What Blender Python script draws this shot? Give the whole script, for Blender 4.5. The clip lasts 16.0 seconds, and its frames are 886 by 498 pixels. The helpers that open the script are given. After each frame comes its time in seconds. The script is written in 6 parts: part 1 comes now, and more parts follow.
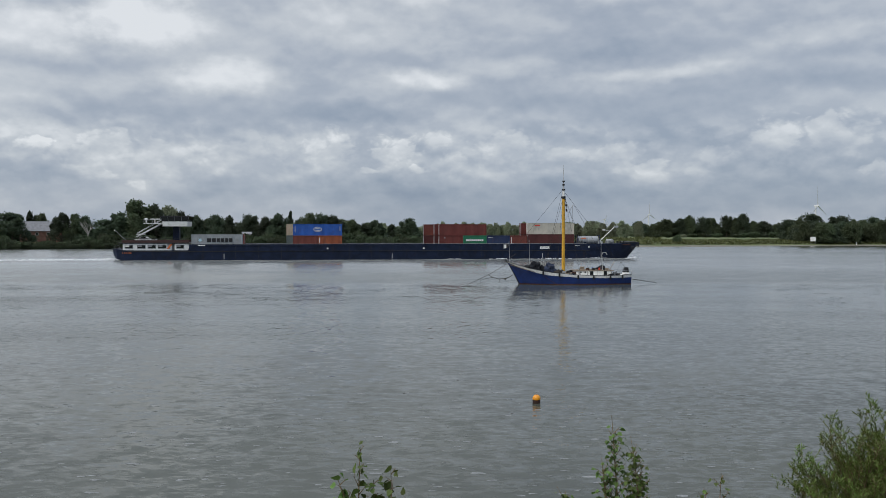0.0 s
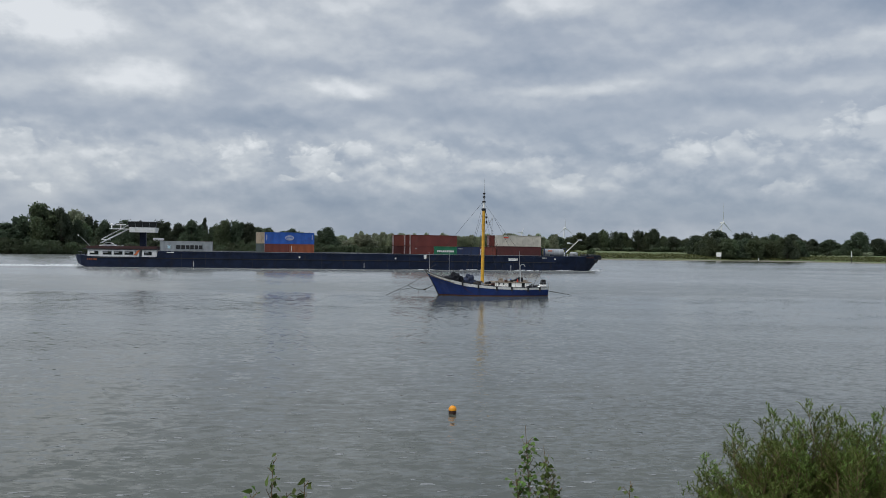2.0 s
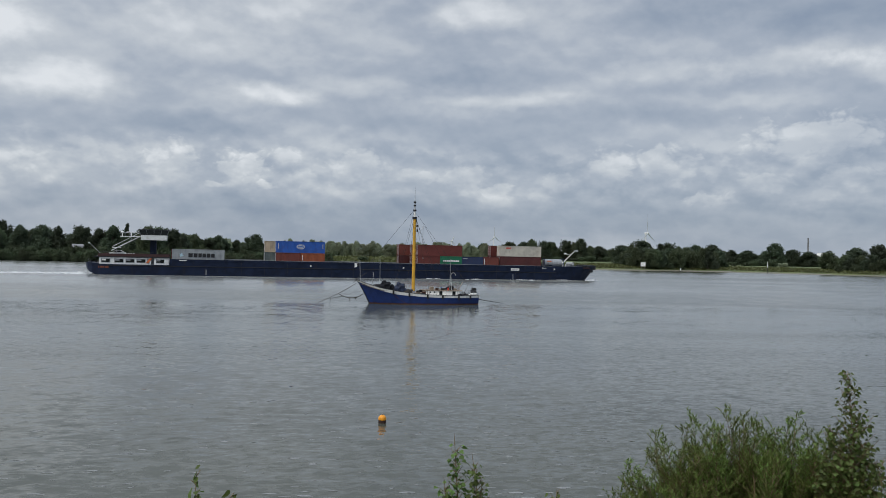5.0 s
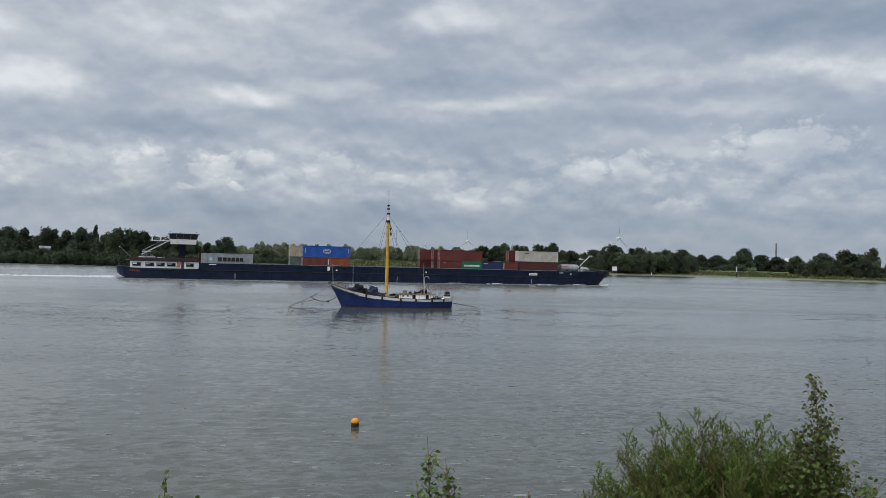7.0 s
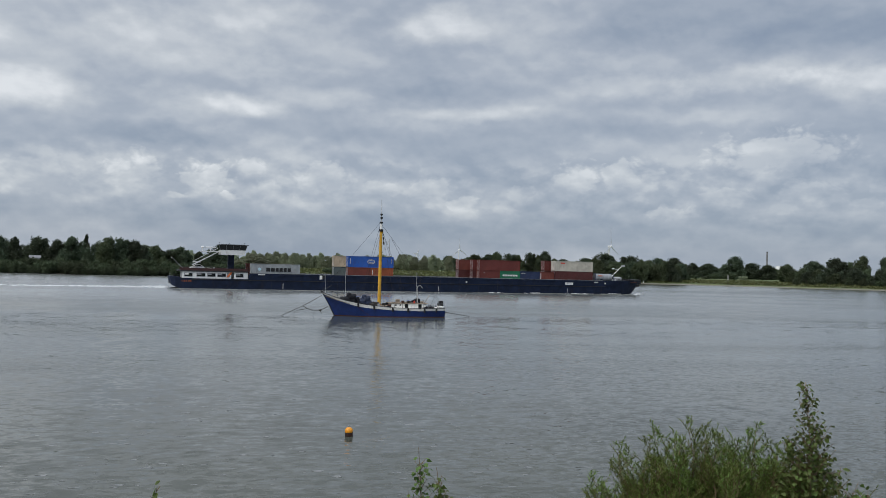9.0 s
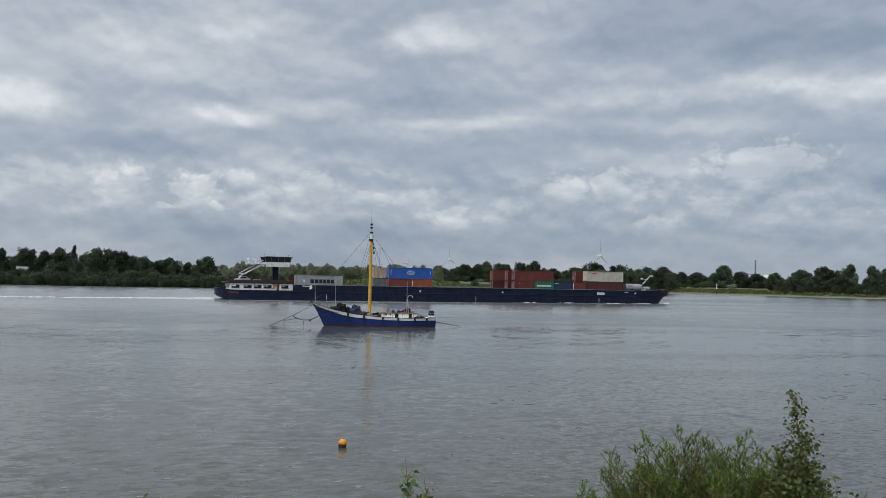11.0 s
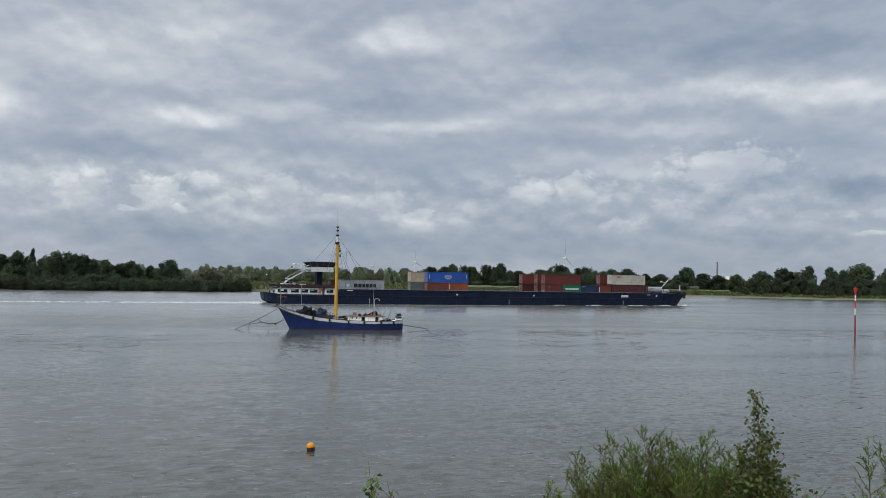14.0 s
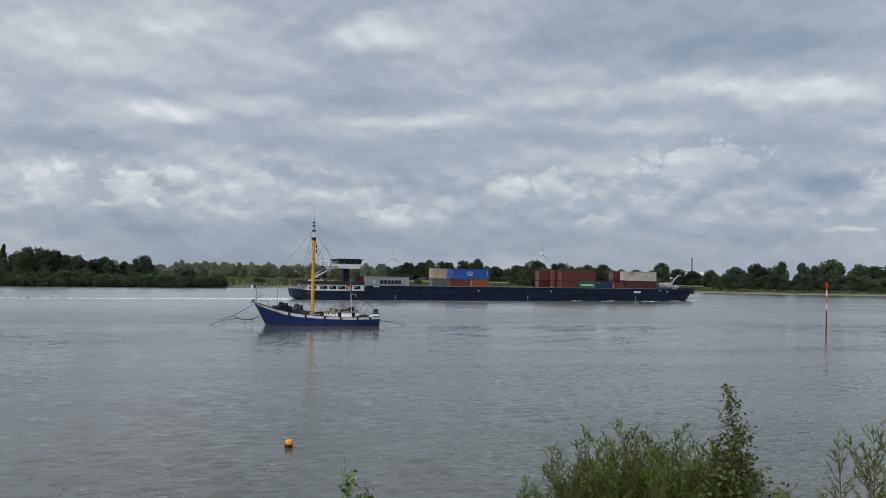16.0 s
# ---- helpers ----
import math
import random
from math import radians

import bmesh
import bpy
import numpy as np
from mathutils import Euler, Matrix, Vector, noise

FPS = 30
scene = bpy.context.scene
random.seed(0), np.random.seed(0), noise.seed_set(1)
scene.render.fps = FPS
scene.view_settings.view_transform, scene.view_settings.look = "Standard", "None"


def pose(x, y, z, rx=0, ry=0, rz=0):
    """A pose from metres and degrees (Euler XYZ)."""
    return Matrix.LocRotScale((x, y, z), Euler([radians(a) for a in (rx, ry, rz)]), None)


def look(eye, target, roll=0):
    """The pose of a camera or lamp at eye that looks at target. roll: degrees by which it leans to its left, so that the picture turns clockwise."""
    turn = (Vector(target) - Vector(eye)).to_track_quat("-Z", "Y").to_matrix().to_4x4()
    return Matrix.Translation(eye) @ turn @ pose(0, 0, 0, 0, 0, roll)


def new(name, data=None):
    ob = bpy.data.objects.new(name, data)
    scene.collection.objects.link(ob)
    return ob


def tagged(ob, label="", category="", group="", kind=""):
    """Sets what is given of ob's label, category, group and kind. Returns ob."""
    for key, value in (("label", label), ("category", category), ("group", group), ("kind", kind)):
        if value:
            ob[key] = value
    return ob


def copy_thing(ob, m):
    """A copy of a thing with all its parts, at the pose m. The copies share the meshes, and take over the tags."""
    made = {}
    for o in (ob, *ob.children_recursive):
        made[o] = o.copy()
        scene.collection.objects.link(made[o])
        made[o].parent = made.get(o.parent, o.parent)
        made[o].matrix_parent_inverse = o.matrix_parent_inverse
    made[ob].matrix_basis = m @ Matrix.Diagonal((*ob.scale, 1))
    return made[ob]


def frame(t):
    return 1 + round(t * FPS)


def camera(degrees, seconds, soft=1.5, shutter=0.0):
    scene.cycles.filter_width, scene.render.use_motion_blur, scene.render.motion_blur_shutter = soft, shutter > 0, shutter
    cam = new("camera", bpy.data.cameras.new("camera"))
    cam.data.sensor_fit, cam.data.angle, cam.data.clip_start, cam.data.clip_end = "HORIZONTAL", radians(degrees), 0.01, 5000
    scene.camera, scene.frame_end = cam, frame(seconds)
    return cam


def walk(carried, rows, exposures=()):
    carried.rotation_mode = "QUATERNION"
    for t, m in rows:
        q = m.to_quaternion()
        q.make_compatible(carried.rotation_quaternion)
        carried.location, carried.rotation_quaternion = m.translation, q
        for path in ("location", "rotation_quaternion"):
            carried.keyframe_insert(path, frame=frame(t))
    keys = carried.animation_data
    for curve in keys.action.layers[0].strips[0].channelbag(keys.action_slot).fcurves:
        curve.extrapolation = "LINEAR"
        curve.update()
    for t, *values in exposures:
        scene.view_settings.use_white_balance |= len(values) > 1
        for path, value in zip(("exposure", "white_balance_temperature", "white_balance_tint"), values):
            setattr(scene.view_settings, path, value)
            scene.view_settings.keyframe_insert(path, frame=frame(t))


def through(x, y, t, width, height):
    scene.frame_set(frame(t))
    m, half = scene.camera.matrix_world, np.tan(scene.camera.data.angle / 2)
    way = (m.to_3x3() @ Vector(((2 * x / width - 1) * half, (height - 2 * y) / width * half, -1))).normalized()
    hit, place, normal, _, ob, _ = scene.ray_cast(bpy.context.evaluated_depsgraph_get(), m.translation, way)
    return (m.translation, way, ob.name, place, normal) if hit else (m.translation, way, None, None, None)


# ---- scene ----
cam = camera(57.0, 16.0, soft=0.75)
EYE = (0.0, 0.0, 7.0)
TURNS = [
    (0.0, 0.00, -1.21, 0.00), (0.5, -1.39, -1.31, -0.07), (1.0, -3.06, -1.16, -0.39),
    (1.5, -4.52, -0.82, -0.72), (2.0, -5.71, -0.43, -0.95), (2.5, -7.00, -0.23, -1.00),
    (3.0, -7.89, -0.19, -1.04), (3.5, -8.77, -0.10, -1.12), (4.0, -9.45, 0.05, -1.22),
    (6.5, -12.11, 0.46, -1.51), (7.0, -12.51, 0.56, -1.59), (7.5, -12.72, 0.72, -1.67),
    (8.0, -12.88, 0.86, -1.66), (8.5, -12.99, 1.01, -1.57), (11.0, -13.77, 1.89, -1.28),
    (11.5, -14.23, 2.00, -1.20), (12.0, -14.70, 2.12, -1.19), (12.5, -15.18, 2.16, -1.23),
    (13.0, -15.50, 2.15, -1.23), (13.5, -15.77, 2.13, -1.14), (14.0, -16.14, 2.12, -1.09),
    (14.5, -16.65, 2.10, -1.13), (15.0, -17.02, 2.05, -1.11), (15.5, -17.42, 1.97, -1.05),
    (16.0, -17.76, 1.85, -1.06),
]
walk(cam, [(t, pose(*EYE, 90 + pitch, roll, yaw)) for t, yaw, pitch, roll in TURNS])
scene.view_settings.exposure = 0.0


# ---------------------------------------------------------------- node helpers
class Nodes:
    """Short hand for building a node tree."""

    def __init__(self, tree):
        self.tree = tree

    def add(self, kind, **sets):
        n = self.tree.nodes.new(kind)
        for k, v in sets.items():
            if k == "operation":
                n.operation = v
            elif k == "blend_type":
                n.blend_type = v
            elif k == "data_type":
                n.data_type = v
            elif k == "feature":
                n.feature = v
        return n

    def link(self, a, b):
        self.tree.links.new(a, b)

    def put(self, socket, v):
        if isinstance(v, (int, float)):
            socket.default_value = v
        elif isinstance(v, (tuple, list)):
            socket.default_value = v
        else:
            self.link(v, socket)

    def math(self, op, a, b=0.0, c=None):
        n = self.add("ShaderNodeMath", operation=op)
        self.put(n.inputs[0], a)
        self.put(n.inputs[1], b)
        if c is not None:
            self.put(n.inputs[2], c)
        return n.outputs[0]

    def vec(self, op, a, b=(0, 0, 0)):
        n = self.add("ShaderNodeVectorMath", operation=op)
        self.put(n.inputs[0], a)
        self.put(n.inputs[1], b)
        return n.outputs["Value"] if op in ("LENGTH", "DOT_PRODUCT") else n.outputs["Vector"]

    def noise(self, coord, scale, detail=4.0, rough=0.55, distortion=0.0):
        n = self.add("ShaderNodeTexNoise")
        self.put(n.inputs["Vector"], coord)
        n.inputs["Scale"].default_value = scale
        n.inputs["Detail"].default_value = detail
        n.inputs["Roughness"].default_value = rough
        n.inputs["Distortion"].default_value = distortion
        return n.outputs["Fac"]

    def span(self, v, a, b, c=0.0, d=1.0, smooth=True):
        n = self.add("ShaderNodeMapRange")
        n.interpolation_type = "SMOOTHSTEP" if smooth else "LINEAR"
        self.put(n.inputs["Value"], v)
        for name, x in (("From Min", a), ("From Max", b), ("To Min", c), ("To Max", d)):
            n.inputs[name].default_value = x
        return n.outputs["Result"]

    def mix(self, fac, a, b, blend="MIX"):
        n = self.add("ShaderNodeMix", data_type="RGBA", blend_type=blend)
        self.put(n.inputs[0], fac)
        self.put(n.inputs[6], a)
        self.put(n.inputs[7], b)
        return n.outputs[2]

    def scaled(self, coord, x, y, z):
        n = self.add("ShaderNodeMapping")
        self.put(n.inputs["Vector"], coord)
        n.inputs["Scale"].default_value = (x, y, z)
        return n.outputs["Vector"]


# ---------------------------------------------------------------- sky and sun
SUN_AZ, SUN_EL = radians(-125), radians(48)

# heaped clouds low over the land: azimuth, elevation, half width, half height (degrees), brightness
HEADS_UPSTREAM = [
    (-26.5, 5.6, 1.7, 0.55, 0.60), (-22.6, 5.6, 2.4, 1.4, 0.32), (-18.7, 5.4, 2.6, 1.0, 0.20), (-13.6, 5.3, 3.8, 1.0, 0.16),
    (-7.9, 5.7, 2.3, 1.7, 0.34), (-3.3, 5.5, 2.3, 1.7, 0.48), (-1.8, 4.5, 1.0, 0.45, 0.42), (-5.3, 4.4, 0.9, 0.35, 0.36),
    (-0.4, 6.4, 1.5, 0.9, 0.26), (1.0, 4.9, 1.2, 0.5, 0.30), (4.6, 6.0, 2.8, 1.6, 0.28), (-20.4, 3.0, 1.3, 0.6, 0.36), (-22.4, 3.8, 1.0, 0.5, 0.26),
]
HEADS_DOWNSTREAM = [
    (8.4, 5.3, 1.6, 0.8, 0.20), (12.0, 5.2, 2.8, 1.4, 0.30), (14.3, 4.3, 1.8, 0.8, 0.34), (18.6, 5.0, 1.8, 0.9, 0.24), (22.0, 6.0, 2.5, 2.0, 0.38),
    (25.6, 6.1, 3.2, 1.8, 0.36), (28.6, 3.9, 2.6, 0.6, 0.36), (32.0, 4.9, 2.2, 1.0, 0.22), (35.3, 7.8, 5.6, 2.1, 0.46),
    (37.0, 5.3, 2.2, 1.1, 0.30), (40.5, 4.6, 1.6, 0.7, 0.24), (44.2, 3.4, 2.2, 0.35, 0.36), (46.0, 6.2, 1.4, 0.8, 0.36), (50.0, 5.2, 2.4, 1.0, 0.30),
]
# long soft banks higher up, light and dark
BANKS_LIGHT = [
    (-6.0, 14.0, 7.0, 2.6, 0.20),
    (-27.0, 12.6, 4.6, 1.8, 0.42), (-20.3, 13.6, 4.4, 1.9, 0.42), (-15.0, 10.4, 4.6, 1.4, 0.40), (-21.0, 15.8, 6.0, 1.2, 0.22), (-24.0, 9.8, 5.0, 0.9, 0.16),
    (-1.9, 10.3, 3.8, 0.8, 0.40), (3.5, 11.4, 5.2, 0.8, 0.24), (-2.0, 16.4, 7.0, 1.6, 0.20), (12.2, 16.4, 3.4, 1.6, 0.36), (9.0, 9.9, 5.0, 0.7, 0.12),
    (15.0, 10.7, 7.0, 0.55, 0.24), (25.6, 12.3, 4.4, 1.2, 0.34), (33.0, 12.9, 5.6, 1.1, 0.42), (42.0, 12.3, 6.4, 1.2, 0.42), (31.0, 10.6, 7.0, 0.7, 0.14), (47.0, 9.6, 4.0, 0.8, 0.22),
]
BANKS_DARK = [
    (-9.4, 12.6, 3.6, 1.4, 0.14), (-6.4, 8.2, 6.5, 0.9, 0.26), (-22.5, 7.9, 6.0, 0.9, 0.22), (-26.5, 3.5, 4.6, 1.3, 0.30), (-14.0, 3.0, 5.6, 1.2, 0.24),
    (-4.0, 2.9, 7.0, 1.0, 0.22), (8.5, 3.0, 7.0, 1.0, 0.26), (20.0, 2.6, 9.0, 1.2, 0.26), (2.0, 9.1, 7.0, 0.7, 0.16), (14.2, 12.2, 6.0, 1.0, 0.22),
    (24.5, 15.8, 5.4, 1.2, 0.26), (26.0, 9.4, 6.0, 0.8, 0.20), (32.2, 6.6, 1.3, 0.6, 0.30), (43.0, 6.2, 2.8, 1.4, 0.34), (37.5, 15.2, 7.5, 1.3, 0.24), (39.0, 2.9, 6.5, 0.8, 0.22),
]


def make_sky():
    world = bpy.data.worlds.new("overcast_sky")
    scene.world = world
    world.use_nodes = True
    world.node_tree.nodes.clear()
    k = Nodes(world.node_tree)
    gen = k.add("ShaderNodeTexCoord").outputs["Generated"]
    sep = k.add("ShaderNodeSeparateXYZ")
    k.link(gen, sep.inputs[0])
    deg = 180 / math.pi
    az = k.math("MULTIPLY", k.math("ARCTAN2", sep.outputs[0], sep.outputs[1]), deg)
    el = k.math("MULTIPLY", k.math("ARCSINE", sep.outputs[2]), deg)
    com = k.add("ShaderNodeCombineXYZ")
    k.link(az, com.inputs[0])
    k.link(k.math("MAXIMUM", el, -1.0), com.inputs[1])
    flat = com.outputs[0]

    def drift(scale, detail, rough, x, y):
        """Uneven outlines: a shift of the sheet, in degrees."""
        n = k.add("ShaderNodeTexNoise")
        k.link(k.scaled(flat, 0.8, 1.25, 1.0), n.inputs["Vector"])
        n.inputs["Scale"].default_value = scale
        n.inputs["Detail"].default_value = detail
        n.inputs["Roughness"].default_value = rough
        return k.vec("MULTIPLY", k.vec("SUBTRACT", n.outputs["Color"], (0.5, 0.5, 0.5)), (x, y, 0.0))

    broad = drift(0.17, 3.0, 0.5, 5.0, 2.0)
    billow = drift(0.55, 5.0, 0.5, 1.7, 1.4)
    at_banks = k.vec("ADD", k.vec("ADD", flat, broad), k.vec("MULTIPLY", billow, (0.9, 0.7, 0.0)))
    at_heads = k.vec("ADD", k.vec("ADD", flat, k.vec("MULTIPLY", broad, (0.2, 0.25, 0.0))), billow)
    # cauliflower outlines: rounded cells at two sizes
    cells = k.add("ShaderNodeTexVoronoi", feature="SMOOTH_F1")
    k.link(k.scaled(at_heads, 1.0, 1.5, 1.0), cells.inputs["Vector"])
    cells.inputs["Scale"].default_value = 0.95
    cells.inputs["Detail"].default_value = 2.0
    cells.inputs["Roughness"].default_value = 0.55
    cells.inputs["Smoothness"].default_value = 0.35
    knob = k.math("SUBTRACT", cells.outputs["Distance"], 0.45)
    fine = k.math("SUBTRACT", k.noise(k.scaled(flat, 0.8, 1.2, 1.0), 1.1, 5.0, 0.55), 0.5)
    rough_edge = k.math("ADD", k.math("MULTIPLY", knob, 0.55), k.math("MULTIPLY", fine, 0.6))

    def banks(rows):
        total = 0.0
        for a, e, w, h, v in rows:
            d = k.vec("MULTIPLY", k.vec("SUBTRACT", at_banks, (a, e, 0)), (1 / w, 1 / h, 0))
            total = k.math("ADD", total, k.span(k.math("ADD", k.vec("LENGTH", d), k.math("MULTIPLY", fine, 0.45)), 0.2, 1.25, v, 0.0))
        return total

    def heads(rows):
        """Heaps with a firm lit crown that melt away towards their base."""
        total = 0.0
        for a, e, w, h, v in rows:
            d = k.vec("MULTIPLY", k.vec("SUBTRACT", at_heads, (a, e, 0)), (1 / w, 1 / h, 0))
            part_xyz = k.add("ShaderNodeSeparateXYZ")
            k.link(d, part_xyz.inputs[0])
            body = k.span(k.math("ADD", k.vec("LENGTH", d), rough_edge), 0.66, 1.14, 1.0, 0.0)
            total = k.math("MAXIMUM", total, k.math("MULTIPLY", body, k.span(part_xyz.outputs[1], -1.3, 0.6, 0.0, 0.82 * v)))
        return total

    def thick(lift):
        """Thickness of the cloud sheet, read a little higher up where lift is above nought."""
        at = k.scaled(k.vec("ADD", flat, (0.2 * lift, lift, 0.0)), 0.8, 1.25, 1.0)
        return k.math("ADD", k.math("MULTIPLY", k.noise(at, 0.24, 2.0, 0.5), 0.55), k.math("MULTIPLY", k.noise(at, 0.62, 3.5, 0.5), 0.45))

    here = thick(0.0)
    low = k.math("MULTIPLY", k.span(el, 2.2, 4.4), k.span(el, 8.6, 6.2, 0.0, 1.0))
    # tops catch the light, bases lie in shade
    relief = k.span(k.math("SUBTRACT", here, thick(0.6)), -0.09, 0.09, -0.13, 0.14, False)
    relief = k.math("MULTIPLY", relief, k.math("MULTIPLY_ADD", low, 0.6, 0.5))
    deck = k.span(k.noise(k.scaled(at_banks, 0.5, 1.3, 1.0), 0.15, 4.0, 0.5, 0.2), 0.34, 0.66, -0.14, 0.14)
    heaped = k.math("MULTIPLY", k.span(k.math("SUBTRACT", here, k.math("MULTIPLY", knob, 0.12)), 0.44, 0.56, -0.05, 0.08), low)
    level = k.math("SUBTRACT", k.math("ADD", banks(BANKS_LIGHT), k.math("MAXIMUM", heaped, k.math("MAXIMUM", heads(HEADS_UPSTREAM), heads(HEADS_DOWNSTREAM)))), banks(BANKS_DARK))
    level = k.math("ADD", level, k.math("ADD", relief, deck))
    # the side towards the hidden sun is the brighter
    level = k.math("ADD", level, k.span(az, -45.0, 65.0, 0.17, -0.17, False))
    # the far sky upstream hangs dark over the land
    murk = k.math("MULTIPLY", k.span(el, 0.8, 4.6, -0.26, 0.0), k.span(az, -2.0, 24.0, 1.0, 0.3))
    level = k.math("MULTIPLY_ADD", k.math("ADD", level, murk), 0.92, 0.520)
    ramp = k.add("ShaderNodeValToRGB")
    k.link(level, ramp.inputs["Fac"])
    stops = ramp.color_ramp.elements
    stops[0].position, stops[0].color = 0.0, (0.225, 0.284, 0.385, 1)
    stops[1].position, stops[1].color = 1.0, (0.76, 0.79, 0.825, 1)
    for p, c in ((0.25, (0.300, 0.357, 0.446)), (0.5, (0.398, 0.447, 0.524)), (0.75, (0.545, 0.585, 0.635))):
        e = stops.new(p)
        e.color = (*c, 1)
    clear = k.add("ShaderNodeTexSky")
    clear.sky_type = "NISHITA"
    clear.sun_disc = False
    clear.sun_elevation, clear.sun_rotation = SUN_EL, SUN_AZ
    blue = k.mix(1.0, clear.outputs[0], (0.10, 0.10, 0.10, 1), "MULTIPLY")
    colour = k.mix(0.08, ramp.outputs[0], blue)
    # an overcast sky is brighter overhead than low down
    lift = k.span(el, 17.0, 60.0, 1.0, 2.1)
    out = k.add("ShaderNodeBackground")
    k.link(colour, out.inputs["Color"])
    k.link(lift, out.inputs["Strength"])
    end = k.add("ShaderNodeOutputWorld")
    k.link(out.outputs[0], end.inputs["Surface"])


make_sky()
sun = new("sun", bpy.data.lights.new("sun", "SUN"))
sun.data.energy, sun.data.angle, sun.data.color = 1.5, radians(16), (1.0, 0.96, 0.9)
sun.matrix_world = look((60 * math.sin(SUN_AZ) * math.cos(SUN_EL), 60 * math.cos(SUN_AZ) * math.cos(SUN_EL), 60 * math.sin(SUN_EL)), (0, 0, 0))


# ---------------------------------------------------------------- materials
def surface(name, colour, rough=0.6, metal=0.0, vary=0.25, scale=2.0, bump=0.1, grain=30.0, dirt=None, tint=0.0, sheen=0.5):
    """A weathered surface: stains at one scale, grain at another, some relief."""
    m = bpy.data.materials.new(name)
    m.use_nodes = True
    k = Nodes(m.node_tree)
    b = m.node_tree.nodes["Principled BSDF"]
    co = k.add("ShaderNodeTexCoord").outputs["Object"]
    big = k.noise(co, scale, 5.0, 0.6, 0.4)
    small = k.noise(co, grain, 3.0, 0.6)
    lo = tuple(c * (1 - vary) for c in colour) + (1,)
    hi = tuple(min(1.0, c * (1 + vary * 0.7)) for c in colour) + (1,)
    c = k.mix(k.span(big, 0.3, 0.7), lo, hi)
    c = k.mix(k.math("MULTIPLY", k.span(small, 0.35, 0.75), vary * 0.5), c, tuple(x * 0.6 for x in colour) + (1,))
    if dirt:
        c = k.mix(k.span(k.noise(k.scaled(co, 1, 1, 0.35), scale * 1.7, 6.0, 0.65), 0.54, 0.72, 0, 0.8), c, (*dirt, 1))
    if tint:
        r = k.add("ShaderNodeObjectInfo").outputs["Random"]
        hsv = k.add("ShaderNodeHueSaturation")
        k.link(k.span(r, 0, 1, 1 - tint, 1 + tint, False), hsv.inputs["Value"])
        k.link(k.span(r, 0, 1, 0.5 - tint * 0.06, 0.5 + tint * 0.06, False), hsv.inputs["Hue"])
        k.link(c, hsv.inputs["Color"])
        c = hsv.outputs[0]
    k.link(c, b.inputs["Base Color"])
    k.link(k.span(small, 0.2, 0.8, max(0.03, rough - 0.1), min(1, rough + 0.1)), b.inputs["Roughness"])
    b.inputs["Metallic"].default_value = metal
    b.inputs["Specular IOR Level"].default_value = sheen
    if bump:
        n = k.add("ShaderNodeBump")
        n.inputs["Strength"].default_value = bump
        n.inputs["Distance"].default_value = 0.02
        k.link(small, n.inputs["Height"])
        k.link(n.outputs[0], b.inputs["Normal"])
    return m


def leaf_material(name, colour, spread=0.35, through=0.35):
    """Foliage: every leaf or clump its own shade, a little light passing through."""
    m = bpy.data.materials.new(name)
    m.use_nodes = True
    k = Nodes(m.node_tree)
    b = m.node_tree.nodes["Principled BSDF"]
    island = k.add("ShaderNodeNewGeometry").outputs["Random Per Island"]
    tree = k.add("ShaderNodeObjectInfo").outputs["Random"]
    hsv = k.add("ShaderNodeHueSaturation")
    hsv.inputs["Color"].default_value = (*colour, 1)
    val = k.math("MULTIPLY", k.span(island, 0, 1, 1 - spread, 1 + spread, False), k.span(tree, 0, 1, 0.7, 1.35, False))
    k.link(val, hsv.inputs["Value"])
    k.link(k.math("ADD", k.span(island, 0, 1, 0.485, 0.508, False), k.span(tree, 0, 1, -0.022, 0.018, False)), hsv.inputs["Hue"])
    k.link(hsv.outputs[0], b.inputs["Base Color"])
    b.inputs["Roughness"].default_value = 0.6
    b.inputs["Specular IOR Level"].default_value = 0.25
    t = k.add("ShaderNodeBsdfTranslucent")
    k.link(hsv.outputs[0], t.inputs["Color"])
    mx = k.add("ShaderNodeMixShader")
    mx.inputs[0].default_value = through
    k.link(b.outputs[0], mx.inputs[1])
    k.link(t.outputs[0], mx.inputs[2])
    k.link(mx.outputs[0], m.node_tree.nodes["Material Output"].inputs["Surface"])
    return m


